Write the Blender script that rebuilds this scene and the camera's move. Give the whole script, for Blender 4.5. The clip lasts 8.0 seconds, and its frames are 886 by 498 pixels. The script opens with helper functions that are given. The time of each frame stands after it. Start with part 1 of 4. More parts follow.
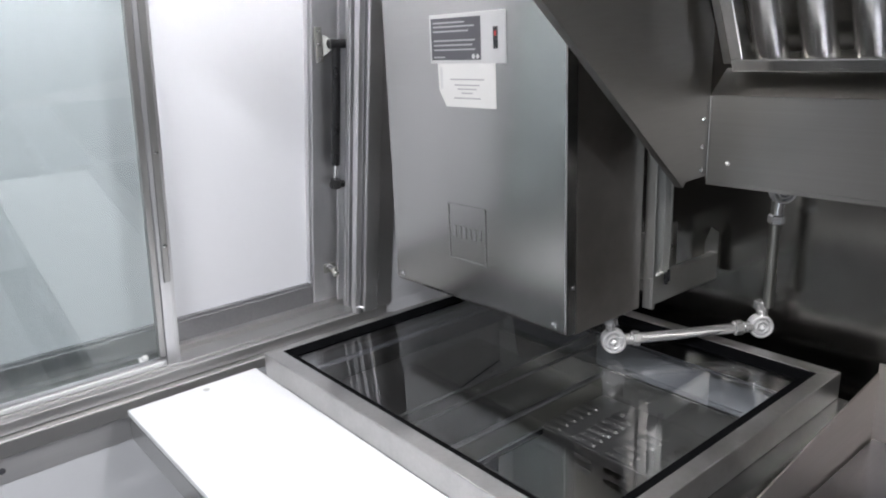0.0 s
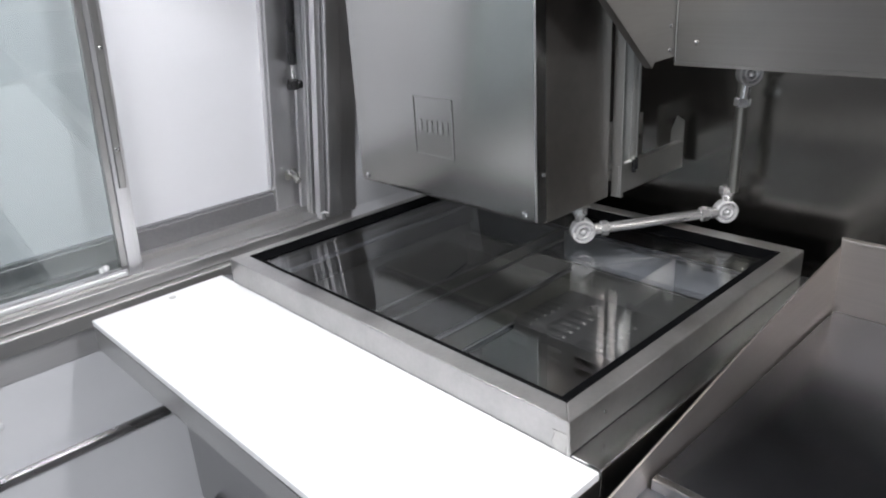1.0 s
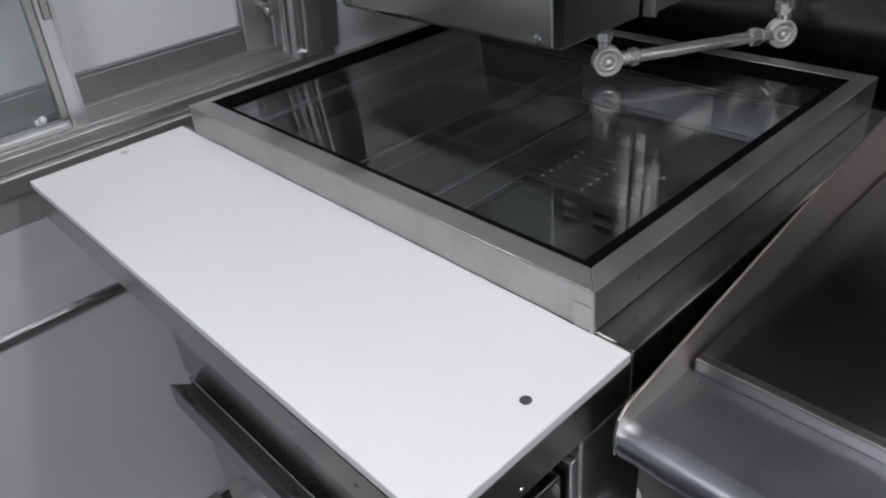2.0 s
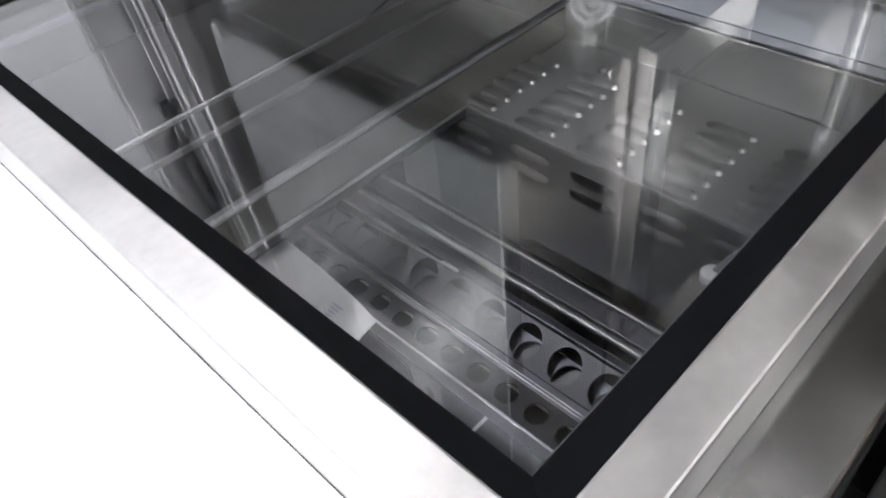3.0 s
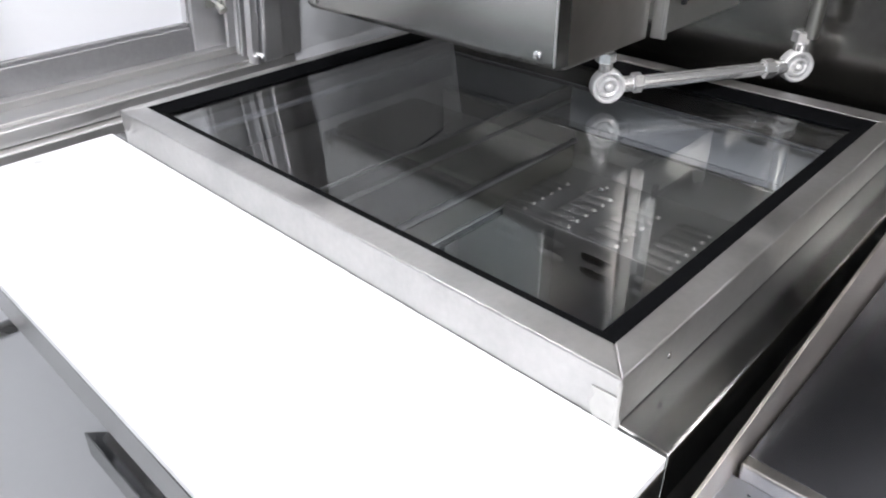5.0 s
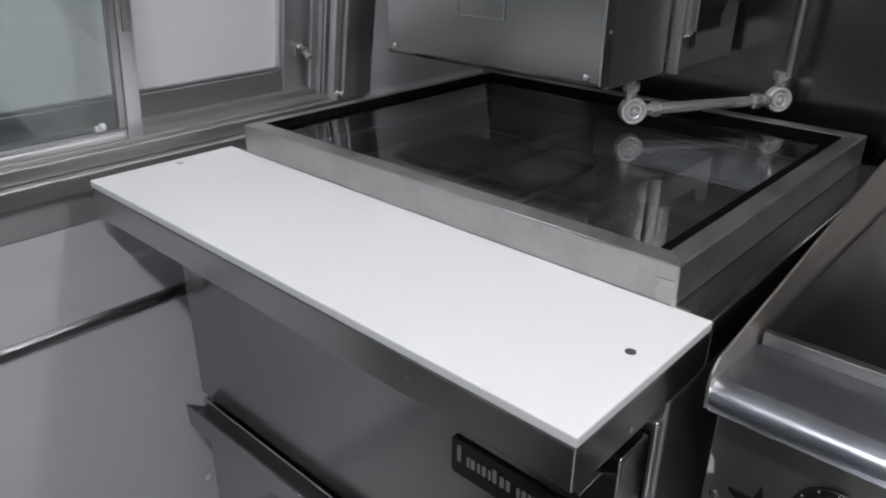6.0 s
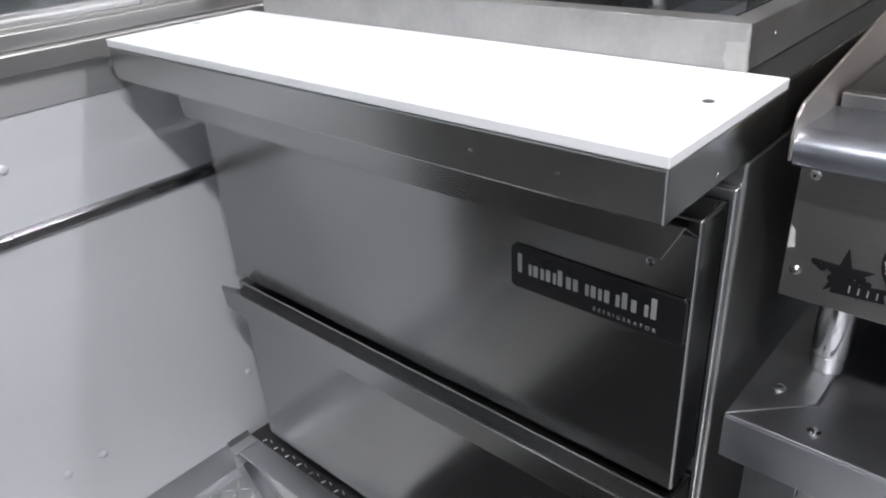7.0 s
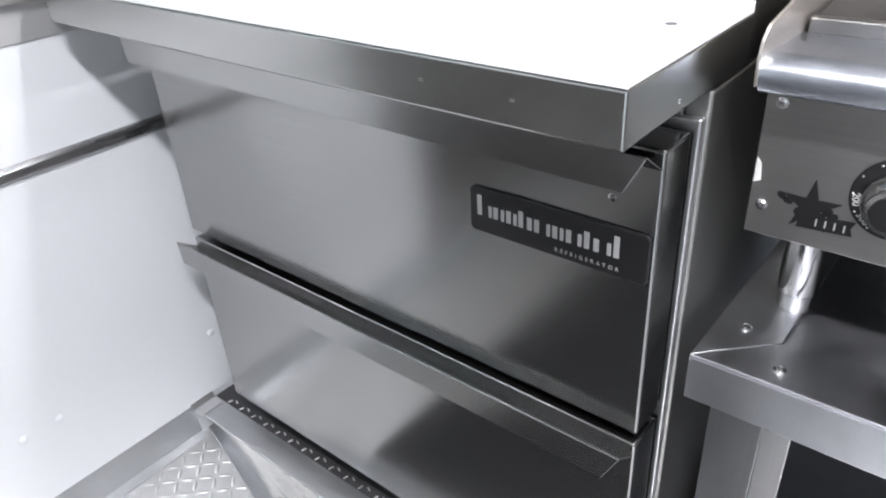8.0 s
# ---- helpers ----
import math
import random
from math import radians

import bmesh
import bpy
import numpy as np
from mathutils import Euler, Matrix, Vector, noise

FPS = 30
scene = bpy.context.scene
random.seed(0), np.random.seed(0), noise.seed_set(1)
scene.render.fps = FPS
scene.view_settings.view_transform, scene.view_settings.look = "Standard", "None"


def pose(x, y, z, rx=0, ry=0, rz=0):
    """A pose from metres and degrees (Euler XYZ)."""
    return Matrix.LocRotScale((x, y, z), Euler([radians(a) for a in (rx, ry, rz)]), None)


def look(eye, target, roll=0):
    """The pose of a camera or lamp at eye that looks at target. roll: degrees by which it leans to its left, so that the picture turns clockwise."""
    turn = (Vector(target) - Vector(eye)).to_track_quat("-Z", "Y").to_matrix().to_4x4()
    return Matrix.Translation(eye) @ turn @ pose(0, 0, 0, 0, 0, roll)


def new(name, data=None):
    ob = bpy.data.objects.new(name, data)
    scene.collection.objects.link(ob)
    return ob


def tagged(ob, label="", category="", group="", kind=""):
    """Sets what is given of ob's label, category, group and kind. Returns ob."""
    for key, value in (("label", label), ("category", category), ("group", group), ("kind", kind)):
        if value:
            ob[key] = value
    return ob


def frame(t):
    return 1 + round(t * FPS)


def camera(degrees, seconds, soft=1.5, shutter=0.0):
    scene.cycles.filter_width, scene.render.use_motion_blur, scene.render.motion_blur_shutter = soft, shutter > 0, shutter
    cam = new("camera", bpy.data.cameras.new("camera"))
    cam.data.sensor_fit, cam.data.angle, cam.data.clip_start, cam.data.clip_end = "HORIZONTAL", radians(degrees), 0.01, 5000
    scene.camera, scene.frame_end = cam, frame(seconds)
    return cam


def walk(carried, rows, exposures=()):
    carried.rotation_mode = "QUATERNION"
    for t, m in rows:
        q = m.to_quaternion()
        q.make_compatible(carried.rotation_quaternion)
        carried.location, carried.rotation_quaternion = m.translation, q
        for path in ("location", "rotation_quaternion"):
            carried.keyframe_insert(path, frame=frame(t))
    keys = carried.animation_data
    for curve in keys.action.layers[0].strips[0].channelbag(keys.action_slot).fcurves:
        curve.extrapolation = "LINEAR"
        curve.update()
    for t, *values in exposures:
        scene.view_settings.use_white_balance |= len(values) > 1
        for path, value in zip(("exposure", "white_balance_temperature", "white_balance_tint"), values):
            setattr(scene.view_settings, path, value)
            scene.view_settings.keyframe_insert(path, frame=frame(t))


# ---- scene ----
cam = camera(62.6, 8.0, soft=2.0)
PATH = [
    (0, (-0.32, -0.414, 1.539), (0.905, 1.07, 0.993), -2.4),
    (0.5, (-0.322, -0.43, 1.512), (0.942, 0.981, 0.874), -3.9),
    (1, (-0.337, -0.397, 1.477), (0.924, 0.967, 0.736), -3.5),
    (1.5, (-0.331, -0.345, 1.409), (0.84, 0.988, 0.487), -4.8),
    (2, (-0.206, -0.281, 1.372), (0.896, 0.992, 0.293), -5.6),
    (2.2, (-0.114, -0.222, 1.347), (0.989, 1.005, 0.216), -5.3),
    (3.3, (0.26, 0.042, 1.208), (1.144, 1.092, -0.247), -7.7),
    (3.5, (0.282, 0.055, 1.206), (1.152, 1.083, -0.273), -7.5),
    (4, (0.265, 0.052, 1.229), (1.235, 1.091, -0.179), -5.6),
    (4.5, (0.114, -0.033, 1.297), (1.206, 1.109, 0.071), -2.7),
    (4.7, (0.009, -0.086, 1.322), (1.147, 1.096, 0.179), -2.1),
    (5.8, (-0.372, -0.226, 1.31), (0.984, 0.948, 0.425), 1.7),
    (6, (-0.427, -0.24, 1.297), (0.91, 0.985, 0.454), 0.4),
    (6.5, (-0.491, -0.253, 1.202), (0.784, 1.04, 0.366), -3.5),
    (7, (-0.499, -0.224, 1.11), (0.794, 0.984, 0.178), -3.6),
    (7.5, (-0.498, -0.204, 1.066), (0.799, 0.934, 0.055), -3.2),
    (8, (-0.473, -0.226, 1.07), (0.825, 0.904, 0.051), -3.7),
]
walk(cam, [(t, look(eye, target, roll)) for t, eye, target, roll in PATH], [(0.0, -0.03), (0.5, 0.07), (1.0, 0.06), (1.5, -0.42), (2.0, -0.93), (2.2, -0.98), (3.3, 1.22), (3.5, 1.22), (4.0, 1.54), (4.5, 1.35), (4.7, 1.1), (5.2, 0.1), (5.8, -0.82), (6.5, -0.76), (7.0, 0.1), (7.5, 0.95), (8.0, 1.08)])

# ---------------------------------------------------------------- light
world = bpy.data.worlds.new("world")
world.use_nodes = True
world.node_tree.nodes["Background"].inputs[0].default_value = (0.75, 0.82, 0.9, 1)
world.node_tree.nodes["Background"].inputs[1].default_value = 0.05
scene.world = world


def area_lamp(name, eye, target, sx, sy, watts, colour):
    data = bpy.data.lights.new(name, "AREA")
    data.shape, data.size, data.size_y, data.energy, data.color = "RECTANGLE", sx, sy, watts, colour
    ob = new(name, data)
    ob.matrix_world = look(eye, target)
    return ob


LED = (0.975, 0.966, 1.0)
globe = bpy.data.lights.new("hood_light", "POINT")
globe.energy, globe.color, globe.shadow_soft_size = 24, LED, 0.045
lamp = new("hood_light", globe)
lamp.location = (0.30, -0.50, 1.855)
# overhead light added out of view
lamp = area_lamp("added_overhead_glow", (-0.72, -0.50, 2.105), (-0.72, -0.50, 0.0), 0.10, 0.9, 29, LED)
# added fill at an unseen opening, lifts the griddle and stand
lamp = area_lamp("added_end_fill", (-2.19, -0.85, 1.05), (0.0, -0.45, 0.9), 0.8, 1.7, 5, (0.82, 0.91, 1.0))

# ---------------------------------------------------------------- materials


def surface(name, colour, rough=0.4, metal=0.0, vary=0.08, scale=6.0, grain=(200, 200, 200), grain_vary=0.0, bump=0.0, rough_vary=0.08, coat=0.0, spec=0.5, brushed=0.0, turn=0.25):
    m = bpy.data.materials.new(name)
    m.use_nodes = True
    n, link = m.node_tree.nodes, m.node_tree.links.new
    b = n["Principled BSDF"]
    b.inputs["Metallic"].default_value = metal
    b.inputs["Specular IOR Level"].default_value = spec
    b.inputs["Coat Weight"].default_value = coat
    b.inputs["Coat Roughness"].default_value = 0.1
    b.inputs["Anisotropic"].default_value = brushed
    b.inputs["Anisotropic Rotation"].default_value = turn
    tc = n.new("ShaderNodeTexCoord")
    big = n.new("ShaderNodeTexNoise")
    big.inputs["Scale"].default_value, big.inputs["Detail"].default_value = scale, 5
    link(tc.outputs["Object"], big.inputs["Vector"])
    mp = n.new("ShaderNodeMapping")
    mp.inputs["Scale"].default_value = grain
    link(tc.outputs["Object"], mp.inputs["Vector"])
    fine = n.new("ShaderNodeTexNoise")
    fine.inputs["Scale"].default_value, fine.inputs["Detail"].default_value = 1.0, 3
    link(mp.outputs["Vector"], fine.inputs["Vector"])
    mix = n.new("ShaderNodeMix")
    mix.data_type = "RGBA"
    mix.inputs["A"].default_value = (*[c * (1 - vary) for c in colour], 1)
    mix.inputs["B"].default_value = (*[min(1, c * (1 + vary)) for c in colour], 1)
    link(big.outputs["Fac"], mix.inputs["Factor"])
    mix2 = n.new("ShaderNodeMix")
    mix2.data_type, mix2.blend_type = "RGBA", "MULTIPLY"
    mix2.inputs["Factor"].default_value = grain_vary
    link(mix.outputs["Result"], mix2.inputs["A"])
    link(fine.outputs["Fac"], mix2.inputs["B"])
    link(mix2.outputs["Result"], b.inputs["Base Color"])
    rr = n.new("ShaderNodeMapRange")
    rr.inputs["From Min"].default_value, rr.inputs["From Max"].default_value = 0.2, 0.8
    rr.inputs["To Min"].default_value, rr.inputs["To Max"].default_value = max(0.02, rough - rough_vary), rough + rough_vary
    link(big.outputs["Fac"], rr.inputs["Value"])
    link(rr.outputs["Result"], b.inputs["Roughness"])
    if bump:
        bp = n.new("ShaderNodeBump")
        bp.inputs["Strength"].default_value, bp.inputs["Distance"].default_value = bump, 0.001
        link(fine.outputs["Fac"], bp.inputs["Height"])
        link(bp.outputs["Normal"], b.inputs["Normal"])
    return m


def glowing(name, colour, strength):
    m = bpy.data.materials.new(name)
    m.use_nodes = True
    b = m.node_tree.nodes["Principled BSDF"]
    b.inputs["Base Color"].default_value = (*colour, 1)
    b.inputs["Emission Color"].default_value = (*colour, 1)
    b.inputs["Emission Strength"].default_value = strength
    return m


def clear_glass(name, tint, gloss=0.0):
    m = bpy.data.materials.new(name)
    m.use_nodes = True
    n, link = m.node_tree.nodes, m.node_tree.links.new
    n.remove(n["Principled BSDF"])
    lw = n.new("ShaderNodeLayerWeight")
    pw = n.new("ShaderNodeMath")
    pw.operation, pw.inputs[1].default_value = "POWER", 3.3
    link(lw.outputs["Facing"], pw.inputs[0])
    fr = n.new("ShaderNodeMapRange")
    fr.inputs["To Min"].default_value, fr.inputs["To Max"].default_value = 0.075, 1.0
    link(pw.outputs[0], fr.inputs["Value"])
    tr = n.new("ShaderNodeBsdfTransparent")
    tr.inputs["Color"].default_value = (*tint, 1)
    gl = n.new("ShaderNodeBsdfGlossy")
    gl.inputs["Roughness"].default_value = gloss
    mx = n.new("ShaderNodeMixShader")
    link(fr.outputs["Result"], mx.inputs["Fac"])
    link(tr.outputs[0], mx.inputs[1])
    link(gl.outputs[0], mx.inputs[2])
    link(mx.outputs[0], n["Material Output"].inputs["Surface"])
    return m


STEEL = surface("brushed_steel", (0.40, 0.40, 0.40), 0.185, 1, 0.05, 3, (30, 4, 420), 0.16, 0.0, 0.015, brushed=0.52)
LIP = surface("plain_lip_steel", (0.38, 0.38, 0.38), 0.22, 1, 0.06, 4, rough_vary=0.03, brushed=0.5)
APRON = surface("worktop_apron_steel", (0.50, 0.50, 0.49), 0.25, 1, 0.12, 6, (4, 6, 350), 0.14, 0.0, 0.03, brushed=0.45)
EDGE = surface("bright_edge_steel", (0.78, 0.78, 0.80), 0.34, 1, 0.05, 5, (300, 300, 6), 0.1, 0.0, 0.04)
STEEL_V = surface("brushed_steel_vertical", (0.50, 0.50, 0.49), 0.36, 1, 0.05, 4, (500, 500, 6), 0.12, 0.05, 0.05)
STEEL_X = surface("brushed_steel_lengthwise", (0.42, 0.41, 0.40), 0.36, 1, 0.07, 5, (5, 5, 400), 0.14, 0.0, 0.05, brushed=0.6)
GUARD = surface("stained_guard_steel", (0.64, 0.595, 0.55), 0.42, 1, 0.09, 7, (5, 5, 350), 0.14, 0.0, 0.07)
STEEL_DARK = surface("hood_steel", (0.39, 0.38, 0.363), 0.32, 1, 0.12, 2.5, (20, 3, 260), 0.12, 0.0, 0.05, brushed=0.75)
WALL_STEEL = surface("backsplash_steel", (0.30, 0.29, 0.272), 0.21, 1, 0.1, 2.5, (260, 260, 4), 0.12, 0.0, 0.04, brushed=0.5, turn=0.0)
BOX_STEEL = surface("enclosure_steel", (0.48, 0.48, 0.47), 0.24, 1, 0.06, 2.5, (20, 3, 260), 0.10, 0.0, 0.04, brushed=0.6)
SMUDGED = surface("smudged_steel", (0.49, 0.465, 0.44), 0.33, 1, 0.16, 13, (60, 60, 60), 0.15, 0.0, 0.05)
ALU = surface("brushed_aluminium", (0.74, 0.74, 0.75), 0.38, 1, 0.08, 9, (160, 160, 6), 0.10, 0.0, 0.09)
SILL = surface("window_sill_aluminium", (0.52, 0.518, 0.515), 0.42, 1, 0.06, 5, (4, 60, 60), 0.05, 0.0, 0.04)
LIDBAR = surface("worn_lid_aluminium", (0.50, 0.495, 0.49), 0.43, 1, 0.30, 15, (120, 120, 120), 0.12, 0.0, 0.13)
ALU_Y = surface("milled_aluminium", (0.40, 0.40, 0.412), 0.46, 1, 0.12, 12, (160, 6, 160), 0.18, 0.0, 0.09)
CAST = surface("cast_aluminium", (0.97, 0.97, 0.97), 0.16, 0.83, 0.05, 40, (120, 120, 120), 0.03, 0.0, 0.015)
POLISHED = surface("polished_aluminium", (0.90, 0.89, 0.87), 0.20, 1, 0.06, 12, (120, 45, 90), 0.12, 1.0, 0.05)
STAND = surface("stand_steel", (0.58, 0.59, 0.625), 0.38, 1, 0.26, 8, (300, 300, 300), 0.12, 0.0, 0.12)
TRAY = surface("grease_tray_steel", (0.56, 0.59, 0.66), 0.31, 1, 0.24, 13, (8, 120, 120), 0.16, 0.0, 0.05)
FILTER = surface("filter_steel", (0.74, 0.73, 0.71), 0.19, 1, 0.06, 8, (300, 300, 8), 0.12, 0.04, 0.06)
ZINC = surface("zinc_plated_steel", (0.60, 0.60, 0.585), 0.36, 1, 0.08, 20, (200, 200, 200), 0.1, 0.05, 0.08)
PULLEY = surface("polished_cast_metal", (0.97, 0.97, 0.97), 0.19, 0.58, 0.04, 60, (150, 150, 150), 0.04, 0.0, 0.03)
CHROME = surface("chrome", (0.75, 0.75, 0.75), 0.12, 1, 0.04, 30, rough_vary=0.05)
LINER = surface("liner_steel", (0.52, 0.52, 0.51), 0.42, 1, 0.05, 5, (400, 400, 8), 0.1, 0.05, 0.06)
MOULD = surface("dull_moulding_metal", (0.40, 0.40, 0.405), 0.28, 1, 0.08, 12, (6, 300, 300), 0.1, 0.03, 0.06)
# steel darkened for the shade at the bottom of the well
TRAY_FLOOR = surface("shaded_tray_steel", (0.10, 0.104, 0.11), 0.30, 1, 0.08, 6, (200, 6, 200), 0.08, 0.02, 0.04)
RIM = surface("divider_rim_steel", (0.42, 0.42, 0.41), 0.46, 1, 0.05, 6, (8, 400, 400), 0.06, 0.0, 0.04)
POLISH = surface("polished_partition_steel", (0.36, 0.358, 0.338), 0.16, 1, 0.06, 5, (4, 300, 300), 0.08, 0.0, 0.03)
STRIP = surface("beige_strip_steel", (0.36, 0.355, 0.315), 0.42, 1, 0.06, 6, (4, 300, 300), 0.08, 0.0, 0.04)
WEB = surface("bright_web_steel", (0.34, 0.34, 0.34), 0.36, 1, 0.06, 8, (300, 8, 300), 0.1, 0.0, 0.05)
SEAL = surface("grey_seal_strip", (0.10, 0.107, 0.12), 0.35, 0, 0.08, 14, (200, 200, 200), 0.1, 0.0, 0.06)
# ledge and slide steels, also darkened for the shade in the well
LEDGE = surface("shaded_perforated_steel", (0.10, 0.10, 0.107), 0.45, 1, 0.06, 8, (300, 8, 300), 0.1, 0.0, 0.05)
SLIDE = surface("shaded_slide_steel", (0.085, 0.086, 0.10), 0.40, 1, 0.08, 8, (300, 8, 300), 0.1, 0.03, 0.06)
COVER = surface("louvre_cover_aluminium", (0.50, 0.50, 0.495), 0.46, 1, 0.05, 12, (300, 300, 300), 0.1, 0.05, 0.02)
BOARD = surface("white_polyethylene", (0.86, 0.868, 0.88), 0.45, 0, 0.015, 40, (700, 700, 700), 0.03, 0.10, 0.05)
WHITE = surface("white_painted_sheet", (0.75, 0.765, 0.795), 0.32, 0, 0.02, 3, (60, 60, 60), 0.03, 0.03, 0.05, 0.15)
HATCH = surface("hatch_white_sheet", (0.80, 0.81, 0.84), 0.5, 0, 0.015, 3, (60, 60, 60), 0.02, 0.02, 0.05)
RUBBER = surface("black_rubber", (0.0030, 0.0032, 0.0038), 0.75, 0, 0.2, 30, (400, 400, 400), 0.2, 0.0, 0.08, 0.0, 0.03)
# near-black for the unseen mat that darkens reflections
ADDED_MAT = surface("added_mat_black", (0.010, 0.010, 0.011), 0.7, 0, 0.3, 9, (90, 90, 90), 0.25, 0.1)
# black that stands for the unlit space below the ledge holes
CAVITY_DARK = surface("cavity_black", (0.006, 0.006, 0.007), 0.9, spec=0.1)
TUBE = surface("clear_tube_plastic", (0.20, 0.20, 0.21), 0.2, 0, 0.03)
CAP = surface("tube_cap_plastic", (0.40, 0.40, 0.41), 0.4, 0, 0.03)
DULL_PIPE = surface("dull_conduit_steel", (0.42, 0.42, 0.39), 0.42, 1, 0.10, 30, (120, 120, 20), 0.15, 0.0, 0.06)
BLACK = surface("black_plastic", (0.012, 0.012, 0.013), 0.30, 0, 0.1, 20)
GREY_MARK = surface("silver_print", (0.55, 0.55, 0.55), 0.4, 0.4, 0.03, 20)
FADED = surface("faded_print", (0.34, 0.34, 0.35), 0.7)
PAPER = surface("paper", (0.66, 0.655, 0.64), 0.75, 0, 0.03, 20, (300, 300, 300), 0.05, 0.05)
INK = surface("dark_ink", (0.07, 0.07, 0.08), 0.6)
BLUE_INK = surface("faded_blue_ink", (0.36, 0.37, 0.47), 0.7)
RED_INK = surface("faded_red_ink", (0.56, 0.38, 0.38), 0.7)
GRIDDLE = surface("griddle_plate_steel", (0.17, 0.175, 0.20), 0.25, 1, 0.16, 8, (6, 300, 300), 0.15, 0.0, 0.035)
PLATE_EDGE = surface("plate_edge_steel", (0.30, 0.29, 0.285), 0.34, 1, 0.2, 12, (300, 5, 300), 0.15, 0.0, 0.08)
TREAD = surface("tread_plate_aluminium", (0.92, 0.915, 0.91), 0.46, 1, 0.08, 20, (200, 200, 200), 0.1, 0.05, 0.08)
# tread plate with the shade under the drawers put into its colour
SHADED_TREAD = surface("shaded_tread_plate", (0.10, 0.10, 0.105), 0.5, 0.6, 0.3, 25, (200, 200, 200), 0.2, 0.0, 0.1)
COVE = surface("cove_aluminium", (0.46, 0.475, 0.50), 0.40, 1, 0.12, 10, (5, 200, 200), 0.1, 0.0, 0.06)
RAIL = surface("edge_strip_aluminium", (0.66, 0.67, 0.69), 0.46, 1, 0.10, 14, (160, 6, 160), 0.12, 0.0, 0.05)
LEG = surface("stand_leg_steel", (0.40, 0.405, 0.42), 0.38, 1, 0.15, 8, (200, 200, 6), 0.12, 0.0, 0.08)
# unseen ceiling, darkened so the steel reflects less light
CEILING = surface("ceiling_aluminium", (0.30, 0.30, 0.30), 0.5, 0.0, 0.05, 2)
PALE = surface("pale_grey_plastic", (0.44, 0.46, 0.49), 0.45, 0, 0.04, 6, (80, 80, 80), 0.04, 0.0, 0.05)
CLEAR = surface("clear_plastic", (0.75, 0.76, 0.76), 0.2, 0, 0.03)
CAULK = surface("silver_caulk", (0.56, 0.555, 0.54), 0.5, 0.75, 0.1, 60, (150, 150, 150), 0.2, 0.5)
RED = surface("red_plastic", (0.45, 0.03, 0.03), 0.35)
FASCIA = surface("dull_fascia_aluminium", (0.74, 0.74, 0.75), 0.58, 1, 0.06, 6, (6, 300, 300), 0.1, 0.04, 0.06)
GALV = surface("galvanised_steel", (0.46, 0.46, 0.43), 0.39, 1, 0.12, 50)
# unseen walls, coloured dark to deepen what the steel reflects
FAR_DARK = surface("darkened_far_wall", (0.13, 0.13, 0.134), 0.45, 0.0, 0.1, 1.5)
GLASS = clear_glass("counter_glass", (0.91, 0.92, 0.935))
PANE = clear_glass("window_glass", (0.79, 0.83, 0.825))
DIODE = glowing("led_diode", (0.975, 0.966, 1.0), 2800)
TUBE_GLOW = glowing("lamp_diffuser", (0.93, 0.97, 1.0), 6)

# ---------------------------------------------------------------- shapes


def merged(*shapes):
    out = shapes[0]
    for s in shapes[1:]:
        me = bpy.data.meshes.new("tmp")
        s.to_mesh(me)
        out.from_mesh(me)
        bpy.data.meshes.remove(me)
        s.free()
    return out


def rounded(bm, bev, seg=2):
    if bev:
        edges = [e for e in bm.edges if len(e.link_faces) == 2 and e.calc_face_angle(0) > 0.5]
        bmesh.ops.bevel(bm, geom=edges, offset=bev, segments=seg, affect="EDGES", profile=0.5)
    return bm


def box(x0, x1, y0, y1, z0, z1, bev=0.0015, seg=2):
    bm = bmesh.new()
    bmesh.ops.create_cube(bm, size=1)
    for v in bm.verts:
        v.co = ((x0 + x1) / 2 + v.co.x * (x1 - x0), (y0 + y1) / 2 + v.co.y * (y1 - y0), (z0 + z1) / 2 + v.co.z * (z1 - z0))
    return rounded(bm, bev, seg)


def prism(profile, axis, a, b, bev=0.0, seg=2):
    """A profile of (u, v) drawn out along an axis from a to b. Axis x: (y, z); y: (x, z); z: (x, y)."""
    bm = bmesh.new()
    put = {"x": lambda u, v, w: (w, u, v), "y": lambda u, v, w: (u, w, v), "z": lambda u, v, w: (u, v, w)}[axis]
    ends = [[bm.verts.new(put(u, v, w)) for u, v in profile] for w in (a, b)]
    bm.faces.new(ends[0])
    bm.faces.new(ends[1][::-1])
    k = len(profile)
    for i in range(k):
        bm.faces.new((ends[0][i], ends[1][i], ends[1][(i + 1) % k], ends[0][(i + 1) % k]))
    bmesh.ops.recalc_face_normals(bm, faces=bm.faces)
    return rounded(bm, bev, seg)


def lathe(profile, origin, way, seg=24):
    """A profile of (radius, height) turned about the line from origin along way."""
    bm = bmesh.new()
    rings = []
    for r, h in profile:
        rings.append([bm.verts.new((max(r, 1e-5) * math.cos(2 * math.pi * i / seg), max(r, 1e-5) * math.sin(2 * math.pi * i / seg), h)) for i in range(seg)])
    for a, b in zip(rings, rings[1:]):
        for i in range(seg):
            bm.faces.new((a[i], a[(i + 1) % seg], b[(i + 1) % seg], b[i]))
    bm.faces.new(rings[0][::-1])
    bm.faces.new(rings[-1])
    q = Vector((0, 0, 1)).rotation_difference(Vector(way).normalized()).to_matrix().to_4x4()
    bmesh.ops.transform(bm, matrix=Matrix.Translation(origin) @ q, verts=bm.verts)
    bmesh.ops.recalc_face_normals(bm, faces=bm.faces)
    return bm


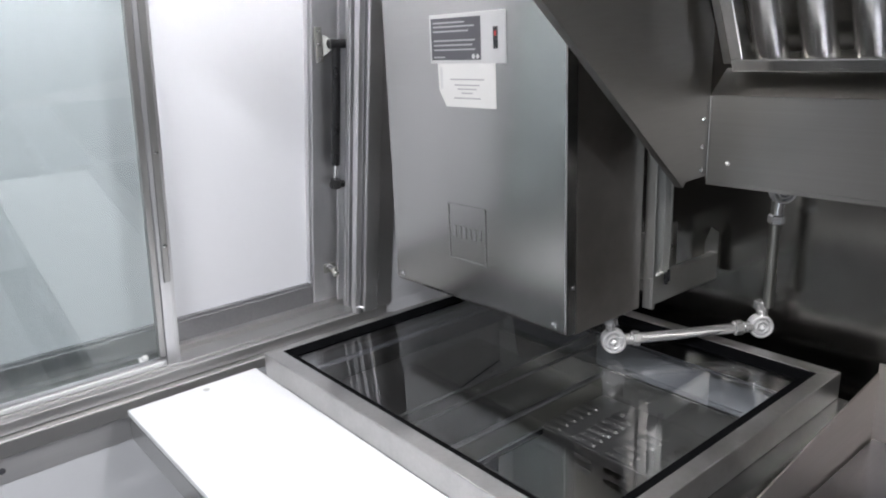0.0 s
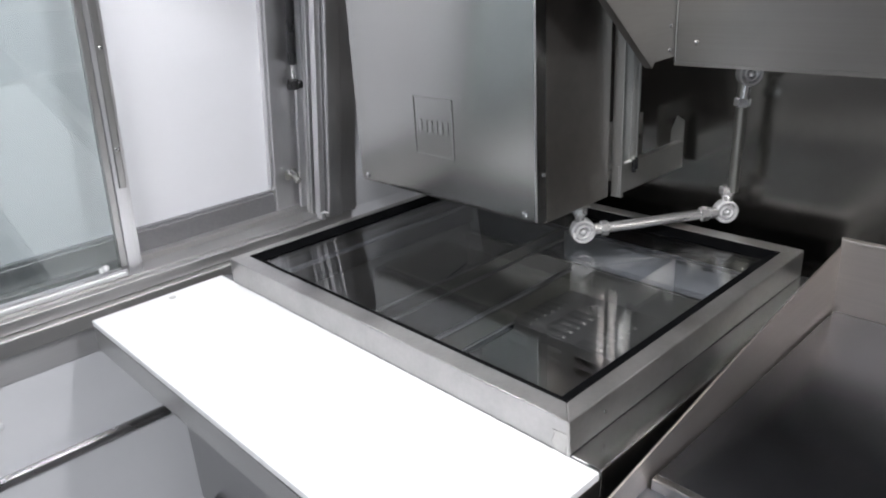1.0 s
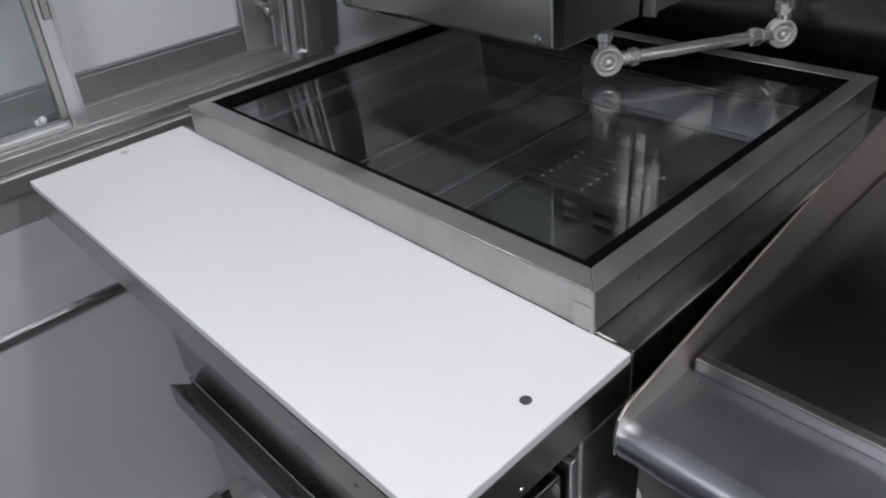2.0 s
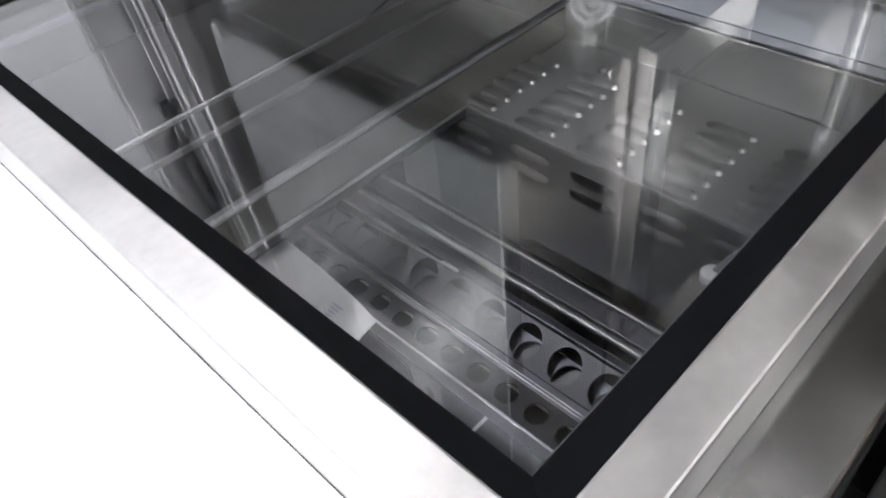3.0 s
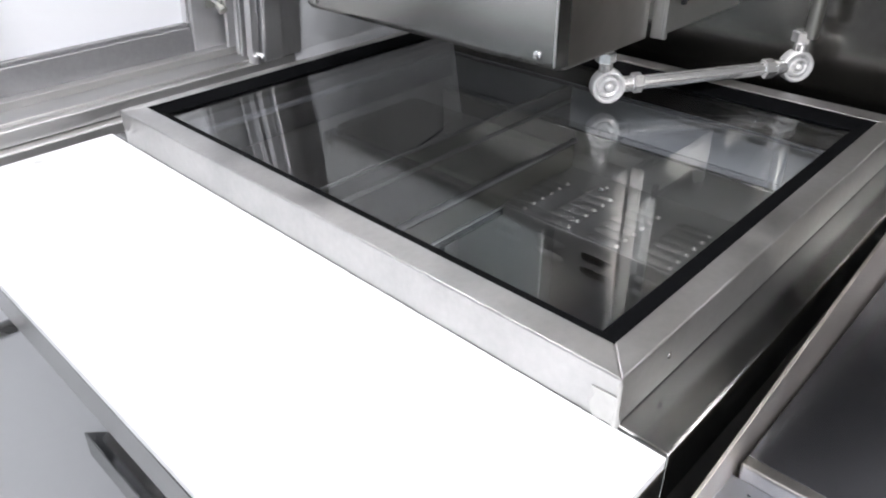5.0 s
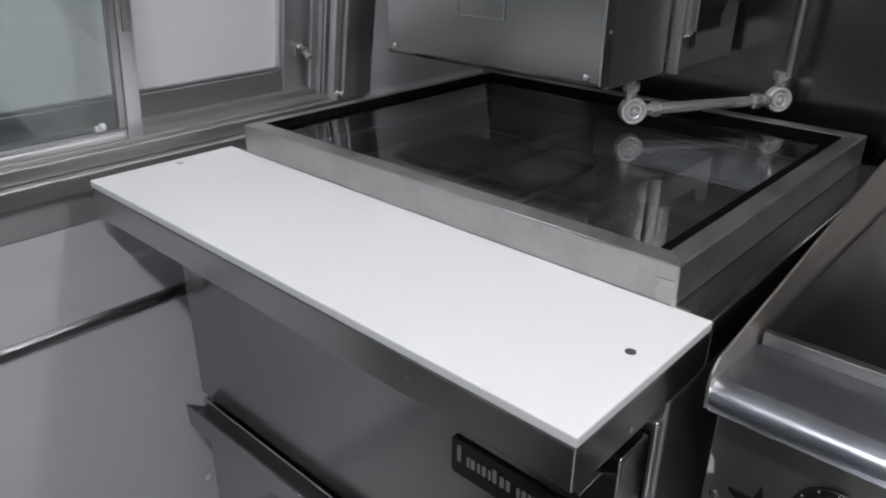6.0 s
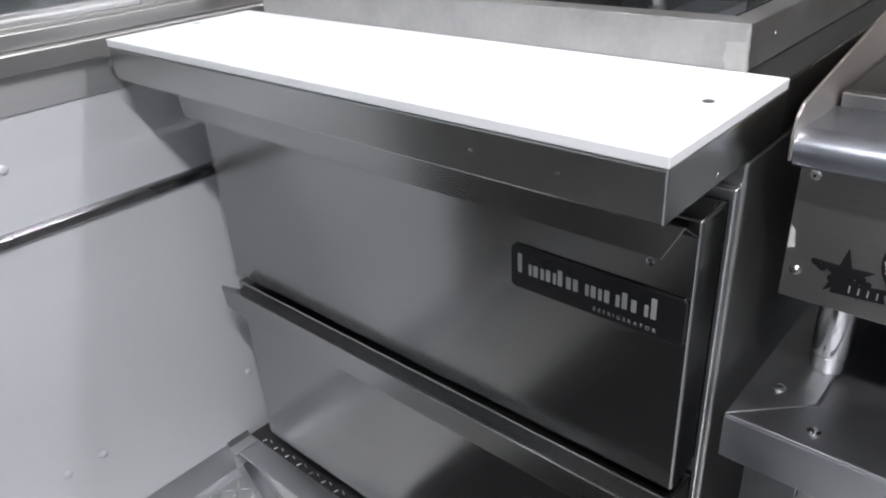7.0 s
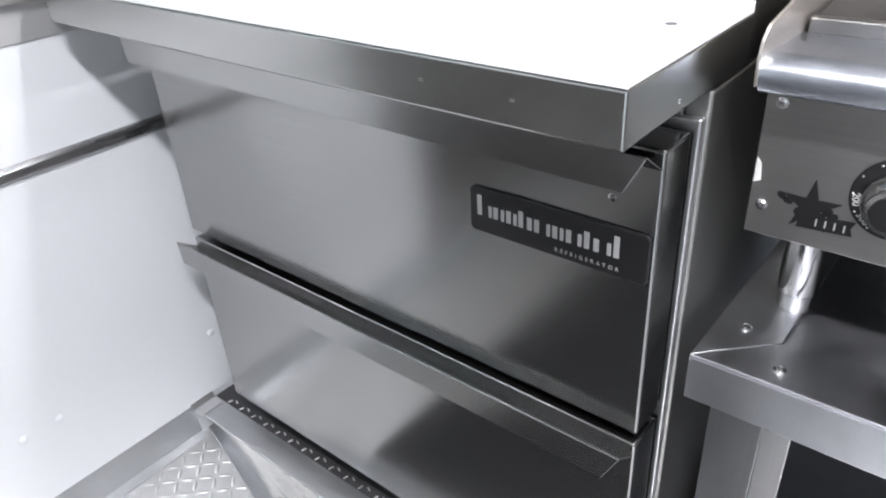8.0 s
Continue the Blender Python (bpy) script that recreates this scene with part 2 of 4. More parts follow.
def rod(p0, p1, r, seg=20, soft=0.0):
    d = Vector(p1) - Vector(p0)
    s = soft or min(r * 0.15, d.length * 0.2)
    return lathe([(r - s, 0), (r, s), (r, d.length - s), (r - s, d.length)], p0, d, seg)


def dome(origin, way, r, h, seg=14):
    return lathe([(r, 0), (r * 0.92, h * 0.45), (r * 0.66, h * 0.82), (r * 0.3, h)], origin, way, seg)


def sheet(points, thick, way):
    """A flat sheet of the given corners, drawn out by thick along way."""
    bm = bmesh.new()
    d = Vector(way).normalized() * thick
    a = [bm.verts.new(p) for p in points]
    b = [bm.verts.new(Vector(p) + d) for p in points]
    bm.faces.new(a)
    bm.faces.new(b[::-1])
    for i in range(len(a)):
        bm.faces.new((a[i], b[i], b[(i + 1) % len(a)], a[(i + 1) % len(a)]))
    bmesh.ops.recalc_face_normals(bm, faces=bm.faces)
    return bm


def perforated(u0, u1, v0, v1, n, r, thick, seg=20):
    """A strip along u with n round holes, in the plane w = 0."""
    bm = bmesh.new()
    w = (u1 - u0) / n
    for k in range(n):
        cu, cv = u0 + (k + 0.5) * w, (v0 + v1) / 2
        hu, hv = w / 2, (v1 - v0) / 2
        angles = sorted([2 * math.pi * i / seg for i in range(seg)] + [math.atan2(sv * hv, su * hu) % (2 * math.pi) for su in (-1, 1) for sv in (-1, 1)])
        outer, inner = [], []
        for a in angles:
            c, s = math.cos(a), math.sin(a)
            f = min(hu / max(abs(c), 1e-9), hv / max(abs(s), 1e-9))
            outer.append(bm.verts.new((cu + f * c, cv + f * s, 0)))
            inner.append(bm.verts.new((cu + r * c, cv + r * s, 0)))
        m = len(angles)
        for i in range(m):
            if (outer[i].co - outer[(i + 1) % m].co).length > 1e-7:
                bm.faces.new((outer[i], outer[(i + 1) % m], inner[(i + 1) % m], inner[i]))
    bmesh.ops.remove_doubles(bm, verts=bm.verts, dist=1e-6)
    bmesh.ops.solidify(bm, geom=bm.faces[:], thickness=thick)
    return bm


ORIGIN = {}


def mesh_of(name, bm, material, origin):
    """The mesh of a shape: flat faces stay flat, curved runs and rounded edges are smooth."""
    bmesh.ops.translate(bm, vec=-Vector(origin), verts=bm.verts)
    for f in bm.faces:
        f.smooth = True
    for e in bm.edges:
        if len(e.link_faces) == 2:
            bend = e.calc_face_angle(0)
            small, large = sorted(f.calc_area() for f in e.link_faces)
            e.smooth = not (bend > 0.56 or (bend > 0.17 and large > 3 * small))
    me = bpy.data.meshes.new(name)
    bm.to_mesh(me)
    bm.free()
    me.materials.append(material)
    return me


def thing(name, origin, label, category, group=""):
    ob = new(name)
    ob.location = origin
    ob.empty_display_size = 0.05
    ORIGIN[ob] = Vector(origin)
    return tagged(ob, label, category, group)


def single(name, bm, material, label, category, origin=(0, 0, 0), group=""):
    ob = new(name, mesh_of(name, bm, material, origin))
    ob.location = origin
    ORIGIN[ob] = Vector(origin)
    return tagged(ob, label, category, group)


def structure(name, bm, material, label="", category=""):
    ob = new(name, mesh_of(name, bm, material, (0, 0, 0)))
    ORIGIN[ob] = Vector((0, 0, 0))
    return tagged(ob, label, category, kind="structure")


def part(name, bm, material, parent, label=""):
    ob = new(name, mesh_of(name, bm, material, ORIGIN[parent]))
    ob.parent = parent
    ORIGIN[ob] = ORIGIN[parent]
    return tagged(ob, label)


def repeat(name, mesh, parent, place, turn=None, label=""):
    """One more piece on a shared mesh, at a place in the world."""
    ob = new(name, mesh)
    ob.parent = parent
    ob.matrix_local = Matrix.Translation(Vector(place) - ORIGIN[parent]) @ (turn or Matrix())
    ORIGIN[ob] = ORIGIN[parent]
    return tagged(ob, label)


def loose_mesh(name, bm, material):
    return mesh_of(name, bm, material, (0, 0, 0))


# ---------------------------------------------------------------- setting
WALL_Y, BACK_X, FLOOR_Z, TOP_Z = 0.985, 1.06, -0.07, 2.15

floor = structure("floor", box(-2.2, 1.16, -1.9, 1.085, FLOOR_Z - 0.05, FLOOR_Z, 0), TREAD, "bright aluminium tread plate floor", "floor")
ceiling = structure("ceiling", box(-2.2, 1.16, -1.9, 1.085, TOP_Z, TOP_Z + 0.05, 0), CEILING, "unseen truck ceiling, greyed for contrast in the steel", "ceiling")
wall_back = structure("wall_back", box(BACK_X, BACK_X + 0.1, -1.9, 1.085, FLOOR_Z, TOP_Z, 0), WALL_STEEL, "dark brushed steel wall behind the counter", "wall")
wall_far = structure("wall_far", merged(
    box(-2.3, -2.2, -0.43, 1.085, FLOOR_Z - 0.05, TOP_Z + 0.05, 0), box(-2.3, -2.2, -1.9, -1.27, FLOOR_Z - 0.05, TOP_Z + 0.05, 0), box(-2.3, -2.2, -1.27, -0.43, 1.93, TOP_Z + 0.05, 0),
), FAR_DARK, "unseen dark end wall with an opening added for fill light", "wall")
wall_right = structure("wall_right", box(-2.3, 1.16, -2.0, -1.9, FLOOR_Z - 0.05, TOP_Z + 0.05, 0), FAR_DARK, "unseen wall opposite the window, coloured dark for contrast", "wall")
LEAN_Y = 0.155


def leaned(bm):
    """Lean what stands above the sill inwards, as the truck's side does."""
    for v in bm.verts:
        v.co.y -= LEAN_Y * max(0.0, v.co.z - 0.94)
    return bm


def lean_at(y, z):
    return y - LEAN_Y * max(0.0, z - 0.94)


wall_window = structure(
    "wall_window",
    merged(
        box(-2.2, BACK_X, WALL_Y, 1.085, FLOOR_Z, 0.868, 0),
        leaned(box(0.592, BACK_X, WALL_Y, 1.085, 0.928, TOP_Z, 0)),
        leaned(box(-2.2, -0.95, WALL_Y, 1.085, 0.868, TOP_Z, 0)),
        leaned(box(-0.95, 0.592, WALL_Y, 1.085, 1.90, TOP_Z, 0)),
        box(0.641, BACK_X, WALL_Y, 1.085, 0.868, 0.928, 0),
    ),
    WHITE, "white painted sheet metal wall with rivets", "wall",
)
part("lower_panel", box(-0.62, 0.9, WALL_Y - 0.004, WALL_Y, FLOOR_Z + 0.08, 0.612, 0.001), WHITE, wall_window)
part("upper_panel", box(-0.215, 0.9, WALL_Y - 0.003, WALL_Y, 0.636, 0.812, 0.001), WHITE, wall_window)
part("upper_panel", box(-0.62, -0.219, WALL_Y - 0.003, WALL_Y, 0.636, 0.812, 0.001), WHITE, wall_window)
# dark panel added beyond the view, to keep bright wall out of reflections
part("added_dark_panel", box(-2.2, -0.625, WALL_Y - 0.006, WALL_Y, FLOOR_Z, 0.812, 0.001), WALL_STEEL, wall_window, "unseen dark panel added to darken reflections")
part("fascia_strip", box(-2.2, 0.9, WALL_Y - 0.007, WALL_Y, 0.812, 0.868, 0.001), FASCIA, wall_window, "dull aluminium strip below the sill")
rod_mesh = prism([(WALL_Y, 0.610), (WALL_Y - 0.006, 0.611), (WALL_Y - 0.013, 0.617), (WALL_Y - 0.015, 0.624), (WALL_Y - 0.013, 0.631), (WALL_Y - 0.006, 0.637), (WALL_Y, 0.638)], "x", -0.62, 0.9)
structure("trim_moulding", rod_mesh, MOULD, "half-round bright metal moulding along the white wall", "trim")
rivet_mesh = loose_mesh("rivet", dome((0, 0, 0), (0, -1, 0), 0.0085, 0.004), WHITE)
for x, z in ((-0.181, 0.164), (-0.248, 0.164), (0.146, 0.157), (-0.178, 0.737), (-0.242, 0.741)):
    repeat("rivet", rivet_mesh, wall_window, (x, WALL_Y - 0.004, z))
screw_mesh = loose_mesh("screw", merged(dome((0, 0, 0), (0, -1, 0), 0.0065, 0.003), box(-0.004, 0.004, -0.0034, -0.0028, -0.0007, 0.0007, 0)), INK)
for x in (-0.207, -0.55):
    repeat("screw", screw_mesh, wall_window, (x, WALL_Y - 0.007, 0.838))
# angle along the foot of the white wall
structure("baseboard", prism([(WALL_Y, FLOOR_Z), (WALL_Y - 0.026, FLOOR_Z), (WALL_Y - 0.026, FLOOR_Z + 0.004), (WALL_Y - 0.014, FLOOR_Z + 0.016), (WALL_Y - 0.008, -0.012), (WALL_Y - 0.003, 0.010), (WALL_Y, 0.014)], "x", -2.2, 0.0615), COVE, "grey aluminium cove along the wall foot", "baseboard")

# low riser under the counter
# riser top coloured dark for the shade below the drawer fronts
riser = structure("riser", box(0.110, BACK_X, -1.0, WALL_Y - 0.001, FLOOR_Z, -0.004, 0), SHADED_TREAD, "low tread plate riser under the counter", "riser")
part("edge_angle", box(0.066, 0.1175, -1.0, 0.979, -0.003, 0.001, 0.001), RAIL, riser, "grey aluminium strip on the riser edge")
part("corner_cap", rounded(prism([(0.9795, 0.0015), (0.946, 0.0015), (0.946, 0.0035), (0.972, 0.006), (0.9795, 0.018)], "x", 0.056, 0.112), 0.001, 1), ALU, riser, "grey aluminium cap in the corner")


def foot_x(y):
    """Where the loose face sheet of the riser meets the floor: it flares out away from the corner."""
    return max(0.030, 0.0945 - 0.262 * (0.944 - y))


rows_y = [0.975 - 0.025 * k for k in range(13)] + [0.3, -0.3, -1.0]
face = bmesh.new()
lines = [[face.verts.new((0.0672 + (foot_x(y) - 0.0672) * f + 0.002 * math.sin(math.pi * f), y, -0.0032 + (FLOOR_Z + 0.0032) * f)) for f in (0, 0.2, 0.4, 0.6, 0.8, 1)] for y in rows_y]
for p, q in zip(lines, lines[1:]):
    for k in range(5):
        face.faces.new((p[k], p[k + 1], q[k + 1], q[k]))
bmesh.ops.recalc_face_normals(face, faces=face.faces)
bmesh.ops.solidify(face, geom=face.faces[:], thickness=0.0015)
bmesh.ops.recalc_face_normals(face, faces=face.faces)
part("riser_face", face, POLISHED, riser, "polished aluminium face, wavy and loose at the foot")


def tread_bumps(x0, x1, y0, y1, z, step=0.026, big=1.0):
    """Raised lozenges of tread plate, turned alternately."""
    verts, faces = [], []
    for i in range(int((x1 - x0) / step)):
        for j in range(int((y1 - y0) / step)):
            cx, cy = x0 + (i + 0.5) * step, y0 + (j + 0.5) * step
            a = radians(45 if (i + j) % 2 else -45)
            b = len(verts)
            for u, v, h in ((-0.0135, 0, 0), (-0.006, 0.0032, 0), (0.006, 0.0032, 0), (0.0135, 0, 0), (0.006, -0.0032, 0), (-0.006, -0.0032, 0), (-0.008, 0, 0.0024), (0, 0.0012, 0.0028), (0.008, 0, 0.0024), (0, -0.0012, 0.0028)):
                u, v, h = u * big, v * big, h * 0.6
                verts.append((cx + u * math.cos(a) - v * math.sin(a), cy + u * math.sin(a) + v * math.cos(a), z + h))
            for f in ((0, 1, 6), (1, 7, 6), (1, 2, 7), (2, 8, 7), (2, 3, 8), (3, 4, 8), (4, 9, 8), (4, 5, 9), (5, 6, 9), (5, 0, 6), (6, 7, 8, 9)):
                faces.append([b + k for k in f][::-1])
    me = bpy.data.meshes.new("tread_pattern")
    me.from_pydata(verts, [], faces)
    me.materials.append(TREAD)
    for p in me.polygons:
        p.use_smooth = True
    bm = bmesh.new()
    bm.from_mesh(me)
    bmesh.ops.recalc_face_normals(bm, faces=bm.faces)
    bm.to_mesh(me)
    bm.free()
    return me


ob = new("tread_pattern", tread_bumps(-0.7501, 0.0602, 0.2829, 0.9581, FLOOR_Z, 0.027, 1.15))
ob.parent = floor
tagged(ob, kind="stuff")
# one row of lozenges shows on the riser, in front of the drawers
lozenge = prism([(-0.006, 0.0), (-0.0035, 0.0015), (0.0035, 0.0015), (0.006, 0.0), (0.0035, -0.0015), (-0.0035, -0.0015)], "z", -0.0005, 0.0020, 0.0005, 1)
lozenge_mesh = loose_mesh("tread_lozenge", lozenge, TREAD)
for k in range(24):
    y = 0.9409 - 0.0401 * k
    repeat("tread_lozenge", lozenge_mesh, riser, (0.1274, y, -0.004), Matrix.Rotation(radians(-20), 4, "Z"))
    repeat("tread_lozenge", lozenge_mesh, riser, (0.1335, y - 0.0155, -0.004), Matrix.Rotation(radians(70), 4, "Z"))

seam = bmesh.new()
pairs = [(seam.verts.new((foot_x(y) + 0.004, y, FLOOR_Z + 0.0045)), seam.verts.new((foot_x(y) - 0.022, y, FLOOR_Z + 0.0045))) for y in rows_y]
for p, q in zip(pairs, pairs[1:]):
    seam.faces.new((p[0], q[0], q[1], p[1]))
bmesh.ops.recalc_face_normals(seam, faces=seam.faces)
bmesh.ops.solidify(seam, geom=seam.faces[:], thickness=0.0045)
bmesh.ops.recalc_face_normals(seam, faces=seam.faces)
part("seam_strip", seam, COVE, floor, "grey strip along the foot of the riser")
# added dark mat, out of view, so the drawer fronts reflect dark floor
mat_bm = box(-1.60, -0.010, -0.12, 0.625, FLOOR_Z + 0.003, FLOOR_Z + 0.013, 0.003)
mat_thing = single("added_dark_mat", mat_bm, ADDED_MAT, "unseen dark mat added to darken the drawer reflections", "floor mat", (-0.8, 0.24, FLOOR_Z + 0.003))

# ---------------------------------------------------------------- window
window = structure("window_1", merged(
    box(-0.95, 0.640, 0.976, 1.125, 0.903, 0.927, 0.002),
    box(-0.95, 0.570, 0.990, 1.03, 0.927, 0.933, 0.001),
    box(-0.95, 0.570, 1.060, 1.0855, 0.927, 0.940, 0.001),
), SILL, "aluminium sliding window with clear glass", "window")
part("sill_flange", box(-0.95, 0.660, 0.958, 0.985, 0.869, 0.902, 0.003), SILL, window)
part("head_frame", leaned(box(-0.95, 0.640, 0.976, 1.125, 1.86, 1.90, 0.002)), SILL, window)
part("gap_strip", box(0.012, 0.955, 0.9165, 0.9575, 0.858, 0.864, 0.001), SILL, window, "dull metal strip behind the worktop")
# right reveal with its tracks
part("jamb", leaned(merged(
    box(0.572, 0.590, 0.985, 1.125, 0.927, 1.86, 0.001),
    box(0.550, 0.564, 0.976, 0.990, 0.927, 1.86, 0.001),
    box(0.556, 0.572, 0.998, 1.004, 0.927, 1.86, 0.001),
    box(0.554, 0.572, 1.014, 1.020, 0.927, 1.86, 0.001),
    box(0.560, 0.572, 1.034, 1.042, 0.927, 1.86, 0.001),
    box(0.556, 0.572, 1.062, 1.070, 0.927, 1.86, 0.001),
)), ALU, window)
part("corner_post", leaned(box(0.567, 0.608, 0.964, 0.984, 0.928, TOP_Z, 0.004)), ALU, window)
part("post_flange", leaned(box(0.610, 0.652, 0.974, 0.984, 0.928, TOP_Z, 0.001)), ALU, window)
part("weep_plug", merged(rod((0.556, 0.972, 0.928), (0.556, 0.972, 0.943), 0.007), rod((0.566, 0.964, 0.94), (0.556, 0.972, 0.945), 0.004)), ALU, window)
# sliding sash
sash = part("sash", leaned(merged(
    box(0.109, 0.131, 0.992, 1.016, 0.933, 1.86, 0.0015),
    box(0.131, 0.138, 0.998, 1.012, 0.933, 1.86, 0.001),
    box(-0.95, 0.109, 0.996, 1.012, 0.933, 0.950, 0.001),
)), ALU, window)
part("glazing_bead", box(-0.95, 0.103, 0.992, 0.996, 0.939, 0.944, 0.001), CLEAR, sash, "pale glazing bead")
part("sash_pull", leaned(merged(box(0.116, 0.129, 0.986, 0.992, 1.115, 1.86, 0.002), box(0.097, 0.109, 0.996, 1.012, 0.953, 1.86, 0.001))), STEEL_V, sash)
pane = part("pane", leaned(box(-0.95, 0.101, 1.002, 1.006, 0.953, 1.86, 0)), PANE, sash, "clear window glass")
pane.visible_shadow = False
part("latch_button", merged(box(0.056, 0.074, 0.994, 1.003, 0.954, 0.964, 0.002), dome((0.068, 0.994, 0.962), (0, -1, 0.3), 0.007, 0.006)), CLEAR, sash)
for z in (1.37, 1.19):
    part("sash_screw", dome((0.123, lean_at(0.9862, z), z), (0, -1, 0), 0.004, 0.002), CHROME, sash)

# closed serving hatch outside the window
hatch = structure("door_1", leaned(box(-1.0, 0.505, 1.110, 1.125, 0.98, 1.90, 0)), HATCH, "closed white serving hatch with an aluminium frame", "hatch")
part("hatch_stile", leaned(merged(box(0.502, 0.5715, 1.086, 1.14, 0.928, 1.90, 0.002), box(0.497, 0.502, 1.094, 1.13, 0.990, 1.90, 0.001))), ALU, hatch)
part("hatch_rail", merged(box(-1.0, 0.502, 1.0865, 1.14, 0.928, 0.983, 0.002), box(-1.0, 0.500, 1.092, 1.12, 0.983, 0.989, 0.001)), ALU_Y, hatch)
latch = thing("hatch_latch", (0.548, 1.08, 1.02), "small zinc latch on the hatch frame", "latch")
part("plate", merged(box(0.530, 0.560, 1.068, 1.0745, 1.012, 1.034, 0.001), box(0.545, 0.550, 1.046, 1.070, 1.014, 1.028, 0.001)), GALV, latch)
part("bolt", rod((0.532, 1.058, 1.034), (0.560, 1.058, 1.014), 0.006), CHROME, latch)
part("nut", merged(rod((0.548, 1.044, 1.008), (0.548, 1.058, 1.020), 0.008), rod((0.560, 1.058, 1.002), (0.560, 1.058, 1.024), 0.007)), GALV, latch)
strut = thing("gas_strut", (0.550, 1.02, 1.23), "black gas strut holding the serving hatch", "gas strut")
part("cylinder", rod((0.547, 1.006, 1.28), (0.547, 0.965, 1.545), 0.0095), BLACK, strut)
part("piston", rod((0.548, 1.015, 1.236), (0.547, 1.006, 1.28), 0.0045), CHROME, strut)
part("end_joint", merged(rod((0.536, 1.015, 1.234), (0.570, 1.015, 1.234), 0.009), rod((0.548, 1.016, 1.226), (0.548, 1.013, 1.248), 0.012)), BLACK, strut)
part("upper_joint", rod((0.528, 0.965, 1.545), (0.572, 0.965, 1.545), 0.010), BLACK, strut)
bracket = part("hatch_bracket", merged(box(0.508, 0.524, 0.982, 0.989, 1.508, 1.580, 0.001), sheet([(0.524, 0.984, 1.566), (0.545, 0.966, 1.552), (0.545, 0.966, 1.538), (0.524, 0.984, 1.520)], 0.003, (0.4, 1, 0))), GALV, strut, "zinc plated strut bracket")
for z in (1.516, 1.545, 1.572):
    part("screw_head", dome((0.515, 0.982, z), (0, -1, 0), 0.004, 0.003), CHROME, bracket)

# ---------------------------------------------------------------- refrigerator
fridge = thing("worktop_refrigerator", (0.55, 0.45, -0.004), "stainless steel two-drawer worktop refrigerator on the riser", "refrigerator")
part("side_panel", box(0.190, 0.990, 0.004, 0.030, 0.0, 0.836, 0.0035, 3), STEEL_V, fridge)
part("side_panel", box(0.190, 0.990, 0.870, 0.894, 0.0, 0.836, 0.002), STEEL_V, fridge)
part("back_panel", box(0.965, 0.990, 0.030, 0.870, 0.0, 0.836, 0.001), STEEL_V, fridge)
part("base", box(0.200, 0.965, 0.030, 0.870, -0.004, 0.06, 0.001), STEEL_V, fridge)
for z0, z1 in ((0.806, 0.836), (0.438, 0.452)):
    part("front_rail", box(0.186, 0.260, 0.030, 0.870, z0, z1, 0.001), STEEL_V, fridge)
part("mullion_trim", box(0.180, 0.190, 0.008, 0.890, 0.055, 0.81, 0.0025, 3), EDGE, fridge)
# worktop: apron and the ledge round the opening
part("worktop", box(0.0, 0.262, 0.0, 0.914, 0.8440, 0.8925, 0.002), APRON, fridge)
for x0, x1, y0, y1 in ((0.2625, 0.958, 0.0, 0.075), (0.2625, 0.958, 0.845, 0.914), (0.925, 0.958, 0.0755, 0.8445), (0.2625, 0.300, 0.0755, 0.8445)):
    part("ledge", box(x0, x1, y0, y1, 0.8440, 0.9025, 0.003), STEEL, fridge)


def drawer(z0, z1, label):
    ob = part("drawer", box(0.114, 0.170, 0.012, 0.884, z0, z1, 0.003, 3), STEEL, fridge, label)
    # pull lip folded forward from the top edge, its flange cut slantwise at both ends
    top = sheet([(0.1145, 0.014, z1 - 0.020), (0.079, 0.014, z1 + 0.005), (0.079, 0.882, z1 + 0.005), (0.1145, 0.882, z1 - 0.020)], 0.002, (0, 0, 1))
    flange = sheet([(0.079, 0.014, z1 + 0.007), (0.079, 0.882, z1 + 0.007), (0.074, 0.866, z1 - 0.029), (0.074, 0.032, z1 - 0.029)], 0.002, (-1, 0, 0))
    part("pull_lip", merged(rounded(top, 0.0006, 1), rounded(flange, 0.0006, 1)), LIP, ob)
    part("side_gasket", box(0.170, 0.180, 0.014, 0.882, z0 + 0.004, z1 - 0.004, 0.001), RUBBER, ob)
    return ob


upper = drawer(0.453, 0.801, "wide brushed steel drawer front")
lower = drawer(0.062, 0.436, "wide brushed steel drawer front")
part("drawer_screw", dome((0.1145, 0.062, 0.742), (-1, 0, 0), 0.005, 0.0015), STEEL, upper)
plate = part("name_plate", rounded(prism([(0.0165, 0.6605), (0.0205, 0.6565), (0.2315, 0.6565), (0.2355, 0.6605), (0.2355, 0.7085), (0.2315, 0.7125), (0.0205, 0.7125), (0.0165, 0.7085)], "x", 0.1095, 0.1138), 0.0012), BLACK, fridge, "black plate with silver marks")
marks = [(0.2249, 0.2036, 0.025), (0.2027, 0.1868, 0.0150), (0.1853, 0.1701, 0.0155), (0.1692, 0.1610, 0.0200), (0.1580, 0.1504, 0.0155), (0.1488, 0.1275, 0.0155), (0.1260, 0.1110, 0.0150), (0.1093, 0.0895, 0.0155), (0.0880, 0.0804, 0.0200), (0.0770, 0.0559, 0.0150), (0.0544, 0.0453, 0.0250)]
for y1, y0, h in marks:
    w = y1 - y0
    part("mark", box(0.1086, 0.1096, y1 - min(w, 0.0062), y1, 0.6785, 0.6785 + h, 0.0004, 1), GREY_MARK, plate)
    if w > 0.012:
        part("mark", box(0.1086, 0.1096, y0 + 0.0012, y0 + 0.0058, 0.6785, 0.6785 + min(h, 0.0145), 0.0004, 1), GREY_MARK, plate)
word = bpy.data.curves.new("lettering", "FONT")
